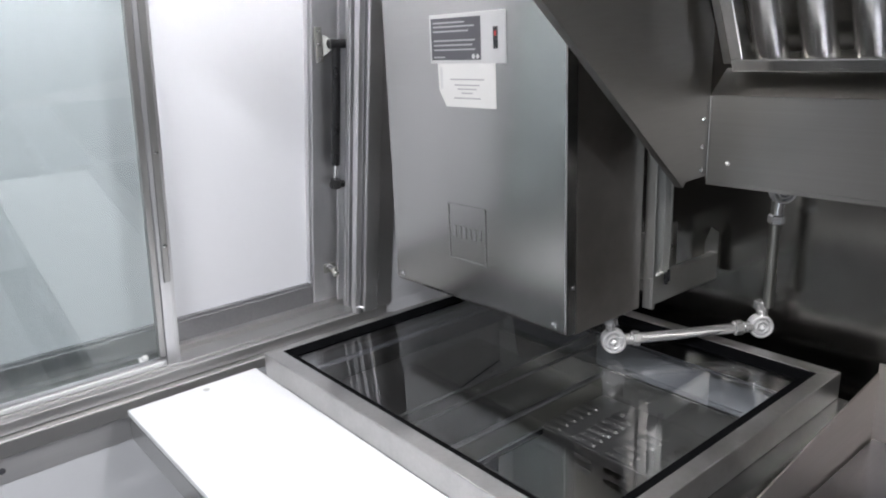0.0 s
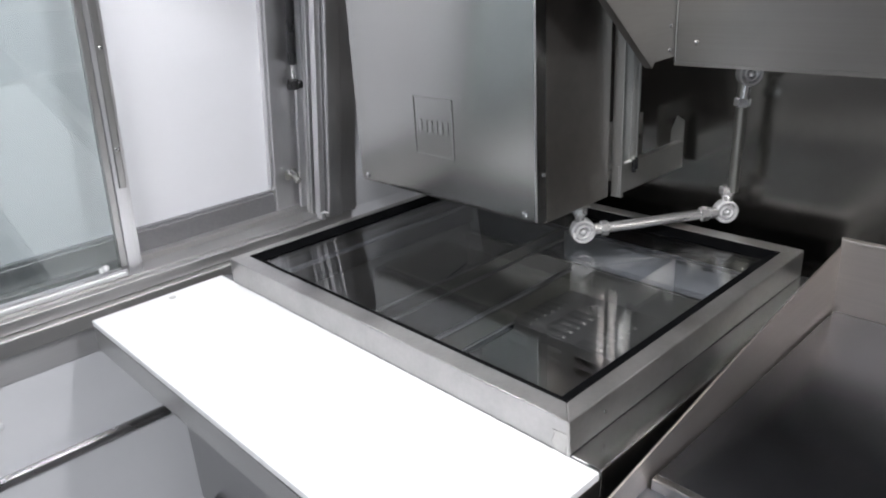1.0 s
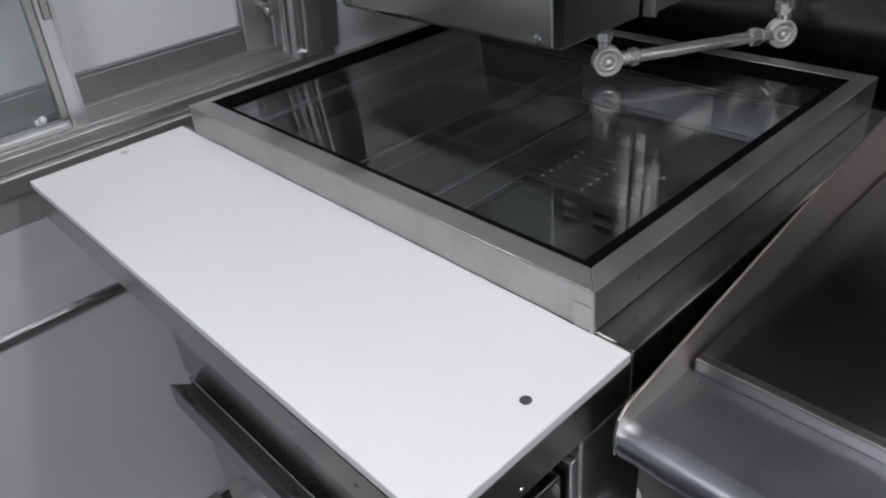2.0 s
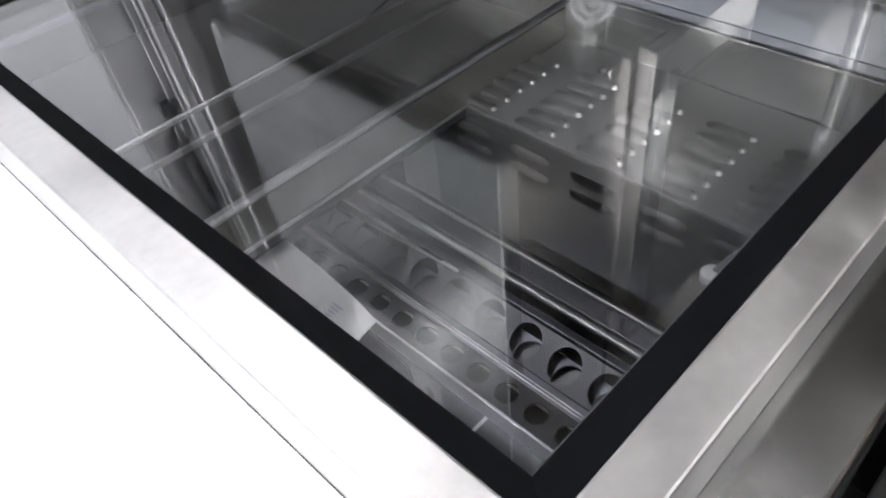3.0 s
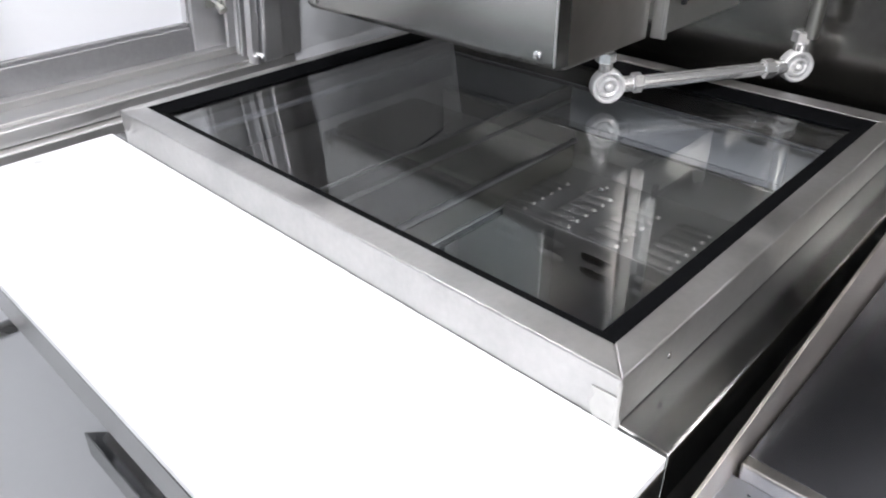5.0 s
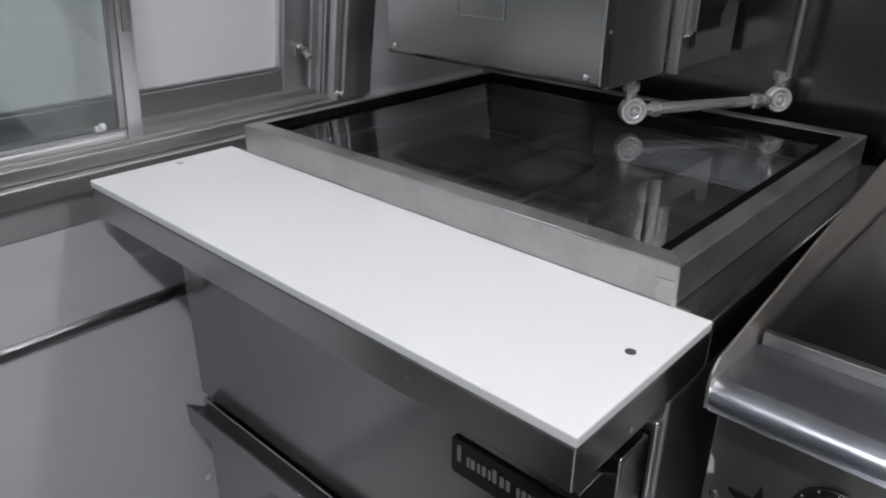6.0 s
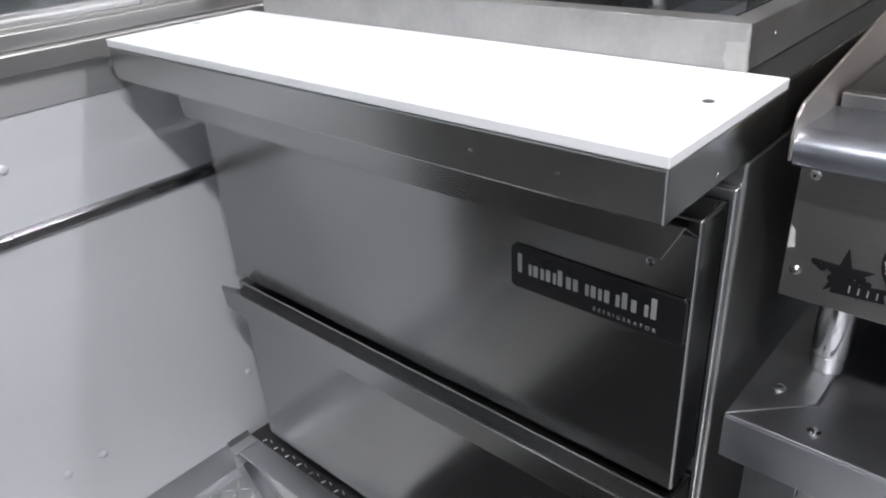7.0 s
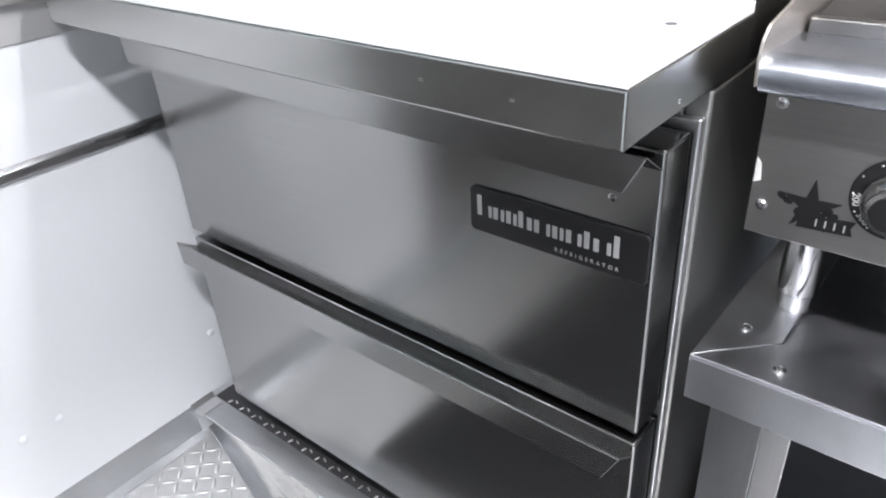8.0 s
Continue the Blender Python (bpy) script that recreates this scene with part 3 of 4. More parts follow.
word.body, word.size, word.extrude, word.align_x, word.space_character = "REFRIGERATOR", 0.0068, 0.0002, "CENTER", 1.75
word.materials.append(GREY_MARK)
word_ob = new("lettering", word)
word_ob.parent = plate
word_ob.matrix_local = Matrix.Translation(Vector((0.1092, 0.0850, 0.6630)) - ORIGIN[fridge]) @ Matrix(((0, 0, -1, 0), (-1, 0, 0, 0), (0, 1, 0, 0), (0, 0, 0, 1)))
part("edge_rivet", dome((0.10, 0.0, 0.855), (0, -1, 0), 0.003, 0.0012), CHROME, fridge)
for y, z in ((0.199, 0.870), (0.101, 0.868)):
    part("scuff", box(-0.0005, 0.0, y - 0.0022, y + 0.0022, z - 0.0013, z + 0.0013, 0.0002), STEEL_X, fridge)

# inside of the cold well
part("well_liner", merged(
    box(0.286, 0.300, 0.060, 0.860, 0.10, 0.900, 0.002),
    box(0.300, 0.960, 0.048, 0.062, 0.10, 0.900, 0.002),
    box(0.300, 0.960, 0.858, 0.870, 0.10, 0.900, 0.002),
    box(0.948, 0.960, 0.062, 0.858, 0.10, 0.816, 0.002),
    box(0.300, 0.948, 0.062, 0.858, 0.06, 0.10, 0.002),
), LINER, fridge, "pale steel liner of the cold well")
part("rear_panel", box(0.924, 0.930, 0.062, 0.858, 0.824, 0.900, 0.001), PALE, fridge, "pale grey panel at the back of the well")
part("rear_ledge", box(0.904, 0.948, 0.062, 0.858, 0.817, 0.8235, 0.002), CHROME, fridge)

# stepped partition between the two halves of the well, polished on the drawer side
PY = 0.556
partition = part("partition", merged(
    box(0.300, 0.948, PY, PY + 0.004, 0.784, 0.891, 0.0008),
    box(0.300, 0.948, PY + 0.004, PY + 0.130, 0.700, 0.704, 0.0008),
), POLISH, fridge, "polished steel partition inside the well")
part("rim", box(0.312, 0.948, PY - 0.003, PY + 0.001, 0.8915, 0.8960, 0.001), RIM, partition)
part("rim", box(0.312, 0.948, PY - 0.002, PY + 0.001, 0.8595, 0.8665, 0.001), RIM, partition)
part("bead", prism([(PY + 0.002, 0.774), (PY - 0.004, 0.775), (PY - 0.006, 0.7785), (PY - 0.004, 0.782), (PY + 0.002, 0.783)], "x", 0.327, 0.948), EDGE, partition, "bright folded bead")
part("lower_strip", box(0.300, 0.948, PY, PY + 0.003, 0.724, 0.770, 0.0006), STRIP, partition, "dull beige steel strip")
part("rim", box(0.322, 0.948, PY - 0.004, PY, 0.7200, 0.7240, 0.0012), EDGE, partition)
part("rivet", dome((0.395, PY + 0.0035, 0.712), (0, -1, 0.4), 0.004, 0.003), CHROME, partition)
part("under_strip", box(0.300, 0.948, PY + 0.004, PY + 0.007, 0.7005, 0.720, 0.0006), SLIDE, partition)

part("rear_lining", box(0.906, 0.910, PY + 0.008, 0.857, 0.690, 0.8165, 0.0008), LINER, partition)
part("sloping_pan", sheet([(0.905, PY + 0.135, 0.728), (0.905, 0.857, 0.728), (0.735, 0.857, 0.689), (0.735, PY + 0.135, 0.689)], 0.003, (0, 0, -1)), COVER, partition, "sloping drain pan")
part("pan_seam", sheet([(0.904, 0.8575, 0.7282), (0.735, 0.8575, 0.6892), (0.735, 0.8575, 0.6920), (0.904, 0.8575, 0.7310)], 0.0015, (0, -1, 0)), SLIDE, partition)
for x in (0.893, 0.858):
    part("rivet", dome((x, 0.838, 0.728 - (0.905 - x) * 0.229), (0, 0, 1), 0.004, 0.003), CHROME, partition)

# louvred coil cover at the back of the well
CX, CZ = 0.7375, 0.7235
cover = part("coil_cover", merged(
    box(CX, 0.947, 0.100, 0.552, CZ, CZ + 0.003, 0.001),
    box(CX, CX + 0.003, 0.100, 0.552, 0.560, CZ, 0.001),
    box(CX + 0.003, 0.947, 0.549, 0.552, 0.560, CZ, 0.001),
    box(CX + 0.003, 0.947, 0.100, 0.103, 0.560, CZ, 0.001),
), COVER, fridge, "dull aluminium cover pressed with louvres")


def louvre(wide=0.0115, high=0.0019):
    """A pressed slot hood: long, rounded at both ends, open at one side."""
    bm = bmesh.new()
    n, rows = 10, 4
    grid = []
    for i in range(n + 1):
        u = -0.030 + 0.060 * i / n
        f = math.sqrt(max(0.0, 1 - abs(u / 0.030) ** 4))
        grid.append([bm.verts.new((wide * (j / rows - 0.5) * (0.55 + 0.45 * f), u, high * f * math.sin(math.pi * 0.5 * j / rows))) for j in range(rows + 1)])
    for a, b in zip(grid, grid[1:]):
        for j in range(rows):
            bm.faces.new((a[j], a[j + 1], b[j + 1], b[j]))
    bmesh.ops.solidify(bm, geom=bm.faces[:], thickness=0.001)
    bmesh.ops.recalc_face_normals(bm, faces=bm.faces)
    return bm


louvre_mesh = loose_mesh("louvre", louvre(0.0125, 0.0046), COVER)
tall_mesh = loose_mesh("louvre", louvre(0.0115, 0.0042), COVER)
# thin black strip, the shadow line on the far side of each louvre
shade_mesh = loose_mesh("louvre_shade", box(-0.0020, 0.0020, -0.024, 0.024, -0.0004, 0.0010, 0.0003), RUBBER)
# small bright dome added to make the glint at each louvre end
glint_mesh = loose_mesh("louvre_glint", dome((0, 0, 0), (0, 0, 1), 0.0046, 0.0044, 12), ZINC)
front_turn = Matrix.Rotation(radians(-90), 4, "Y") @ Matrix.Rotation(radians(180), 4, "Z")
for c in range(5):
    y = 0.1525 + 0.0911 * c + 0.0275
    for r in range(6):
        x = 0.7505 + 0.0249 * r
        repeat("louvre", louvre_mesh, cover, (x, y, CZ + 0.0025))
        repeat("louvre_shade", shade_mesh, cover, (x + 0.0082, y, CZ + 0.0025))
        repeat("louvre_glint", glint_mesh, cover, (x + 0.002, y - 0.0275, CZ + 0.0028))
    for z in (0.697, 0.671):
        repeat("louvre", tall_mesh, cover, (CX - 0.0002, y - 0.004, z), front_turn)
part("cover_screw", merged(dome((0.899, 0.461, CZ + 0.003), (0, 0, 1), 0.006, 0.004), rod((0.899, 0.449, CZ + 0.003), (0.899, 0.449, CZ + 0.012), 0.003)), CHROME, cover)
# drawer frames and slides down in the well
# their near-black steels hold the shade of the deep well
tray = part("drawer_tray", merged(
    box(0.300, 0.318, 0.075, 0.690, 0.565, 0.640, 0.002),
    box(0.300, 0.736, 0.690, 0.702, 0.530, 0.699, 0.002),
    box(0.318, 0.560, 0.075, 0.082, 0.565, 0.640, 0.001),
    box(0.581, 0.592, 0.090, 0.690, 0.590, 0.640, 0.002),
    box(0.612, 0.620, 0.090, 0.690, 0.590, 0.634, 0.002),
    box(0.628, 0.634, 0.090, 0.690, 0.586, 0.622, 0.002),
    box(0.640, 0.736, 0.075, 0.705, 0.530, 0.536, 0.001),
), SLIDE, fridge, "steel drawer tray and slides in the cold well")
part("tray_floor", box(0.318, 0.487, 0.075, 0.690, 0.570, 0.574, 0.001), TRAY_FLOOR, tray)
part("floor_seam", merged(box(0.318, 0.487, 0.299, 0.303, 0.574, 0.5755, 0.0005), box(0.486, 0.4895, 0.075, 0.690, 0.572, 0.600, 0.0008)), EDGE, tray)
HP = 0.0391
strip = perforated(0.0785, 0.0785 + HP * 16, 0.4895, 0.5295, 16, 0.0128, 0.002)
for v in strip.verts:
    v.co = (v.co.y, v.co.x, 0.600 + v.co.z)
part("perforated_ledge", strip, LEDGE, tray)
# black strip added so the holes show the dark of the cavity
part("ledge_cavity_strip", box(0.492, 0.528, 0.080, 0.690, 0.575, 0.580, 0), CAVITY_DARK, tray, "black strip standing for the unlit cavity under the ledge")
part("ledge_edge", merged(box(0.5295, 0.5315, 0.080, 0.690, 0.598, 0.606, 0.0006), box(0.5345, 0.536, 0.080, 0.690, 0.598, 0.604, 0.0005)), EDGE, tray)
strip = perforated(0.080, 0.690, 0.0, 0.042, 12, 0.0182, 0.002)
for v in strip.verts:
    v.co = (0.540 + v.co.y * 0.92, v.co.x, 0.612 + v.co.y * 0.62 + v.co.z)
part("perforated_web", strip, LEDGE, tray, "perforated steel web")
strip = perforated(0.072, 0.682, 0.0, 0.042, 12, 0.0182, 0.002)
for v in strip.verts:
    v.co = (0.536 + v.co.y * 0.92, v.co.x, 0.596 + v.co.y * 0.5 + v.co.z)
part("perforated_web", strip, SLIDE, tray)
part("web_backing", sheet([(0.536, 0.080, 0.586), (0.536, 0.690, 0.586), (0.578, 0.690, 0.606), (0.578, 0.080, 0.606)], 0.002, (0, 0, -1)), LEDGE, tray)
# thin pale three-cornered sheet above the web
part("pale_patch", sheet([(0.5775, 0.668, 0.6395), (0.5605, 0.668, 0.6395), (0.5775, 0.425, 0.6395)], 0.0015, (0, 0, 1)), EDGE, tray, "pale three-cornered patch")
part("slide_bar", rod((0.6065, 0.10, 0.641), (0.6065, 0.655, 0.641), 0.0042), WEB, tray)
part("slide_bar", rod((0.6765, 0.08, 0.598), (0.6765, 0.695, 0.598), 0.0026), WEB, tray)
part("slide_bar", rod((0.623, 0.08, 0.632), (0.623, 0.69, 0.632), 0.0022), LEDGE, tray)
for y0, y1 in ((0.527, 0.566), (0.422, 0.447)):
    part("slot", box(0.5760, 0.580, y0, y1, 0.6395, 0.642, 0.0008), EDGE, tray)
part("clip", merged(rod((0.590, 0.118, 0.640), (0.590, 0.118, 0.648), 0.006), box(0.578, 0.602, 0.112, 0.124, 0.636, 0.641, 0.001)), CHROME, tray, "small bright clip")
thermo = thing("fridge_thermometer", (0.716, 0.190, 0.60), "clear plastic thermometer tube hung in the cold well", "thermometer")
part("tube", rod((0.700, 0.1835, 0.610), (0.702, 0.187, 0.684), 0.0078), TUBE, thermo)
part("top_cap", rod((0.702, 0.187, 0.682), (0.7025, 0.188, 0.694), 0.0118), CAP, thermo)
part("hook", merged(rod((0.703, 0.186, 0.694), (0.722, 0.180, 0.703), 0.0035), rod((0.722, 0.180, 0.703), (0.7375, 0.178, 0.701), 0.003)), TUBE, thermo)
part("foot_cap", rod((0.700, 0.183, 0.602), (0.700, 0.184, 0.612), 0.0105), TUBE, thermo)

leaflet = thing("folded_leaflet", (0.44, 0.55, 0.562), "white folded paper leaflet with faded blue print", "leaflet")
lf = bmesh.new()
cols, rows_ = 14, 10


def leaf(u, v):
    """A point of the leaflet, u across and v along it, its free corner curled over."""
    curl = max(0.0, 0.22 - v) / 0.22 * u
    x = 0.340 + 0.145 * u + 0.016 * v * u
    y = 0.456 + (0.206 - 0.10 * max(0.0, 0.42 - u)) * v + 0.010 * curl
    return Vector((x, y, 0.588 + 0.020 * u + 0.006 * math.sin(math.pi * v) - 0.003 * curl * curl))


vs = [[lf.verts.new(leaf(i / rows_, j / cols)) for j in range(cols + 1)] for i in range(rows_ + 1)]
for a, b in zip(vs, vs[1:]):
    for j in range(cols):
        lf.faces.new((a[j], b[j], b[j + 1], a[j + 1]))
bmesh.ops.recalc_face_normals(lf, faces=lf.faces)
bmesh.ops.solidify(lf, geom=lf.faces[:], thickness=0.0016)
bmesh.ops.recalc_face_normals(lf, faces=lf.faces)
part("sheets", lf, PAPER, leaflet)


def printed(u0, u1, v, tall, ink):
    p, q = leaf(u0, v), leaf(u1, v)
    bar = box(-(q - p).length / 2, (q - p).length / 2, -tall / 2, tall / 2, 0, 0.0005, 0)
    m = Matrix.Translation((p + q) / 2 + Vector((0, 0, 0.0026))) @ Matrix.Rotation(-math.atan2(q.z - p.z, q.x - p.x), 4, "Y")
    bmesh.ops.transform(bar, matrix=m, verts=bar.verts)
    part("mark", bar, ink, leaflet)


for k, tall in enumerate((0.018, 0.011, 0.011, 0.015, 0.014, 0.011, 0.011, 0.011, 0.015, 0.011, 0.017)):
    u = 0.86 - 0.063 * k
    printed(u - 0.016, u, 0.275, tall, BLUE_INK)
    printed(u - 0.047, u - 0.031, 0.275, tall * 0.8, BLUE_INK)
printed(0.20, 0.46, 0.365, 0.0055, RED_INK)
printed(0.50, 0.86, 0.375, 0.0022, GREY_MARK)
printed(0.52, 0.84, 0.400, 0.0022, GREY_MARK)

# glass lid in an aluminium frame
lid = thing("glass_counter_lid", (0.6, 0.45, 0.903), "clear glass lid in a brushed aluminium frame", "glass lid")
X0, X1, Y0, Y1, ZT = 0.259, 0.955, 0.045, 0.866, 0.953
IX0, IX1, IY0, IY1 = 0.292, 0.923, 0.073, 0.849


def mitred(outer, inner, z0, z1, z1_inner=None):
    bm = bmesh.new()
    lo = [bm.verts.new((*p, z0)) for p in outer + inner]
    hi = [bm.verts.new((*p, z1)) for p in outer] + [bm.verts.new((*p, z1_inner or z1)) for p in inner]
    o1, o2, i1, i2 = 0, 1, 2, 3
    for q in ((hi[o1], hi[o2], hi[i2], hi[i1]), (lo[o1], lo[i1], lo[i2], lo[o2]), (lo[o1], lo[o2], hi[o2], hi[o1]), (lo[i1], hi[i1], hi[i2], lo[i2]), (lo[o1], hi[o1], hi[i1], lo[i1]), (lo[o2], lo[i2], hi[i2], hi[o2])):
        bm.faces.new(q)
    bmesh.ops.recalc_face_normals(bm, faces=bm.faces)
    return bm if z1_inner else rounded(bm, 0.0018)


oc = [(X0, Y0), (X0, Y1), (X1, Y1), (X1, Y0)]
ic = [(IX0, IY0), (IX0, IY1), (IX1, IY1), (IX1, IY0)]
GX0, GX1, GY_0, GY_1 = 0.311, 0.897, 0.095, 0.828
gc = [(GX0, GY_0), (GX0, GY_1), (GX1, GY_1), (GX1, GY_0)]
for k in range(4):
    j = (k + 1) % 4
    part("frame_bar", mitred([oc[k], oc[j]], [ic[k], ic[j]], 0.903, ZT), LIDBAR, lid)
    part("gasket", mitred([ic[k], ic[j]], [gc[k], gc[j]], 0.9405, 0.9520, 0.9425), RUBBER, lid, "black rubber gasket")
    part("lower_gasket", mitred([ic[k], ic[j]], [gc[k], gc[j]], 0.905, 0.9330), RUBBER, lid, "black rubber gasket")
fc = [(0.3265, 0.1095), (0.3265, GY_1 - 0.012), (GX1 - 0.004, GY_1 - 0.012), (GX1 - 0.004, 0.1095)]
for k in range(4):
    j = (k + 1) % 4
    part("under_flange", mitred([gc[k], gc[j]], [fc[k], fc[j]], 0.899, 0.9048), SEAL, lid, "pale seal strip round the well")
glass = part("glass_pane", box(IX0 + 0.002, IX1 - 0.002, IY0 + 0.002, IY1 - 0.002, 0.9335, 0.9400, 0), GLASS, lid, "clear flat glass")
glass.visible_shadow = False
caulk = lathe([(0.0, 0), (0.0034, 0.001), (0.0042, 0.006), (0.0026, 0.013), (0.0021, 0.020), (0.0030, 0.026), (0.0019, 0.033), (0.0027, 0.041), (0.0012, 0.046)], (X0 + 0.001, Y0 + 0.001, 0.9035), (0, 0, 1), 10)
part("caulk_bead", caulk, CAULK, lid, "rough bead of sealant at the corner")
smear = bmesh.new()
edge = [(0.046, 0.0205), (0.066, 0.0185), (0.071, 0.030), (0.067, 0.041), (0.070, 0.0475), (0.046, 0.0485)]
front_face = [smear.verts.new((X0 - 0.0002, y, 0.886 + z)) for y, z in edge]
back_face = [smear.verts.new((X0 - 0.0012, y + (0.0015 if y < 0.06 else -0.0015), 0.886 + z)) for y, z in edge]
smear.faces.new(front_face)
smear.faces.new(back_face[::-1])
for k in range(len(edge)):
    smear.faces.new((front_face[k], back_face[k], back_face[(k + 1) % len(edge)], front_face[(k + 1) % len(edge)]))
bmesh.ops.recalc_face_normals(smear, faces=smear.faces)
part("caulk_smear", smear, CAULK, lid, "thin smear of sealant on the corner")
part("frame_rivet", dome((0.335, Y0, 0.930), (0, -1, 0), 0.003, 0.0015), CHROME, lid)

board = single("cutting_board", merged(prism([(0.0, 0.0), (0.2588, 0.0), (0.2588, 0.914), (0.0, 0.914)], "z", 0.8930, 0.9045, 0.0014, 3)), BOARD, "long white plastic cutting board on the worktop edge", "cutting board", (0, 0, 0.893))
plug = loose_mesh("board_plug", lathe([(0.0058, 0), (0.0058, 0.0004), (0.004, 0.0004)], (0, 0, 0), (0, 0, 1)), INK)
repeat("board_plug", plug, board, (0.146, 0.034, 0.9045))
plug = loose_mesh("board_plug", lathe([(0.0065, 0), (0.0065, 0.0004), (0.005, 0.0004)], (0, 0, 0), (0, 0, 1)), GREY_MARK)
repeat("board_plug", plug, board, (0.143, 0.890, 0.9045))

# ---------------------------------------------------------------- fire suppression enclosure
enc = thing("fire_suppression_box", (0.68, 0.58, 1.05), "tall stainless steel fire suppression enclosure beside the hood", "enclosure")
part("cover", merged(
    prism([(0.571, 1.052), (0.578, 1.044), (0.600, 1.044), (0.600, 1.66), (0.571, 1.66)], "y", 0.347, 0.825, 0.0026, 3),
), BOX_STEEL, enc)
part("body", box(0.600, 0.790, 0.352, 0.820, 1.038, 1.66, 0.003), SMUDGED, enc)
for y in (0.372, 0.802):
    part("cover_screw", dome((0.571, y, 1.060), (-1, 0, 0), 0.0065, 0.004), CHROME, enc)
part("side_screw", dome((0.590, 0.347, 1.13), (0, -1, 0), 0.0045, 0.003), CHROME, enc)
# thin bright rod laid along the corner as its highlight
part("corner_highlight", rod((0.5718, 0.3478, 1.050), (0.5718, 0.3478, 1.658), 0.0016, 10), EDGE, enc, "bright rod for the highlight on the corner edge")
emboss = part("embossed_panel", merged(
    box(0.5695, 0.5720, 0.538, 0.644, 1.130, 1.133, 0.0007), box(0.5695, 0.5720, 0.538, 0.644, 1.238, 1.241, 0.0007),
    box(0.5695, 0.5720, 0.538, 0.541, 1.130, 1.241, 0.0007), box(0.5695, 0.5720, 0.641, 0.644, 1.130, 1.241, 0.0007),
), BOX_STEEL, enc, "pressed rectangle in the cover")
for k in range(6):
    part("embossed_bar", box(0.5697, 0.5720, 0.551 + 0.0142 * k, 0.556 + 0.0142 * k + (0.004 if k % 2 else 0), 1.175, 1.198, 0.0006), BOX_STEEL, emboss)
tag1 = thing("instruction_label", (0.57, 0.575, 1.545), "black and silver instruction label with a red slot", "label")
part("backing", rounded(box(0.5692, 0.5709, 0.477, 0.676, 1.501, 1.587, 0), 0.0007), GREY_MARK, tag1)
part("dark_field", box(0.5686, 0.5692, 0.538, 0.671, 1.507, 1.580, 0), INK, tag1)
part("slot", box(0.5684, 0.5692, 0.496, 0.507, 1.525, 1.561, 0.0002), BLACK, tag1)
part("slot_flag", box(0.5680, 0.5684, 0.499, 0.504, 1.546, 1.554, 0), RED, tag1)
for k, (w, z) in enumerate(((0.085, 1.572), (0.110, 1.565), (0.095, 1.557), (0.112, 1.541), (0.105, 1.533), (0.112, 1.525), (0.03, 1.512))):
    part("print_bar", box(0.5683, 0.5686, 0.664 - w, 0.664, z - 0.0014, z + 0.0014, 0), FADED, tag1)
for y in (0.546, 0.557):
    part("print_dot", rod((0.5683, y, 1.513), (0.5686, y, 1.513), 0.004), GREY_MARK, tag1)
tag2 = thing("service_sticker", (0.57, 0.58, 1.46), "white paper service sticker with a torn corner", "sticker")
part("paper", sheet([(0.5709, 0.504, 1.501), (0.5709, 0.657, 1.501), (0.5709, 0.655, 1.452), (0.5709, 0.636, 1.424), (0.5709, 0.504, 1.424)], 0.0008, (-1, 0, 0)), PAPER, tag2)
for w, y, z in ((0.09, 0.578, 1.473), (0.066, 0.578, 1.463), (0.050, 0.578, 1.456), (0.030, 0.578, 1.449), (0.070, 0.578, 1.440)):
    part("print_bar", box(0.5696, 0.5701, y - w / 2, y + w / 2, z - 0.0012, z + 0.0012, 0), FADED, tag2)
part("print_bar", box(0.5696, 0.5701, 0.644, 0.650, 1.456, 1.495, 0), GREY_MARK, tag2)

# channel and shelf bracket that carry the enclosure
carrier = thing("mounting_bracket", (0.9, 0.32, 1.06), "galvanised steel channel bracket behind the enclosure", "bracket")
part("channel", merged(box(0.798, 0.806, 0.330, 0.352, 1.038, 1.66, 0.001), box(0.806, 0.852, 0.344, 0.350, 1.038, 1.66, 0.001), box(0.848, 0.854, 0.330, 0.350, 1.09, 1.66, 0.001)), ZINC, carrier, "pale steel channel")
part("arm", merged(box(0.796, 1.028, 0.334, 0.338, 1.044, 1.099, 0.001), box(0.856, 1.028, 0.338, 0.430, 1.046, 1.050, 0.001), box(0.856, 1.028, 0.428, 0.432, 1.050, 1.150, 0.001), box(0.806, 1.028, 0.3342, 0.350, 1.095, 1.099, 0.001)), ZINC, carrier)
part("end_plate", sheet([(1.028, 0.334, 1.044), (1.028, 0.334, 1.142), (1.028, 0.350, 1.150), (1.028, 0.362, 1.118), (1.028, 0.362, 1.044)], 0.003, (1, 0, 0)), ZINC, carrier)
part("clip", merged(rod((0.842, 0.331, 1.078), (0.842, 0.331, 1.102), 0.004), rod((0.850, 0.331, 1.082), (0.850, 0.331, 1.106), 0.003)), BLACK, carrier, "small dark wire clip")
part("arm_bolt", rod((0.975, 0.428, 1.110), (0.975, 0.405, 1.110), 0.007), CHROME, carrier)

# jointed pipe
J1, J2 = Vector((0.752, 0.382, 0.974)), Vector((0.998, 0.217, 0.980))
pipe = thing("swivel_pipe", (0.9, 0.3, 0.96), "jointed chrome conduit with round corner pulleys", "conduit")
eye0 = Vector((-0.66, -0.75, 0.0)).normalized()


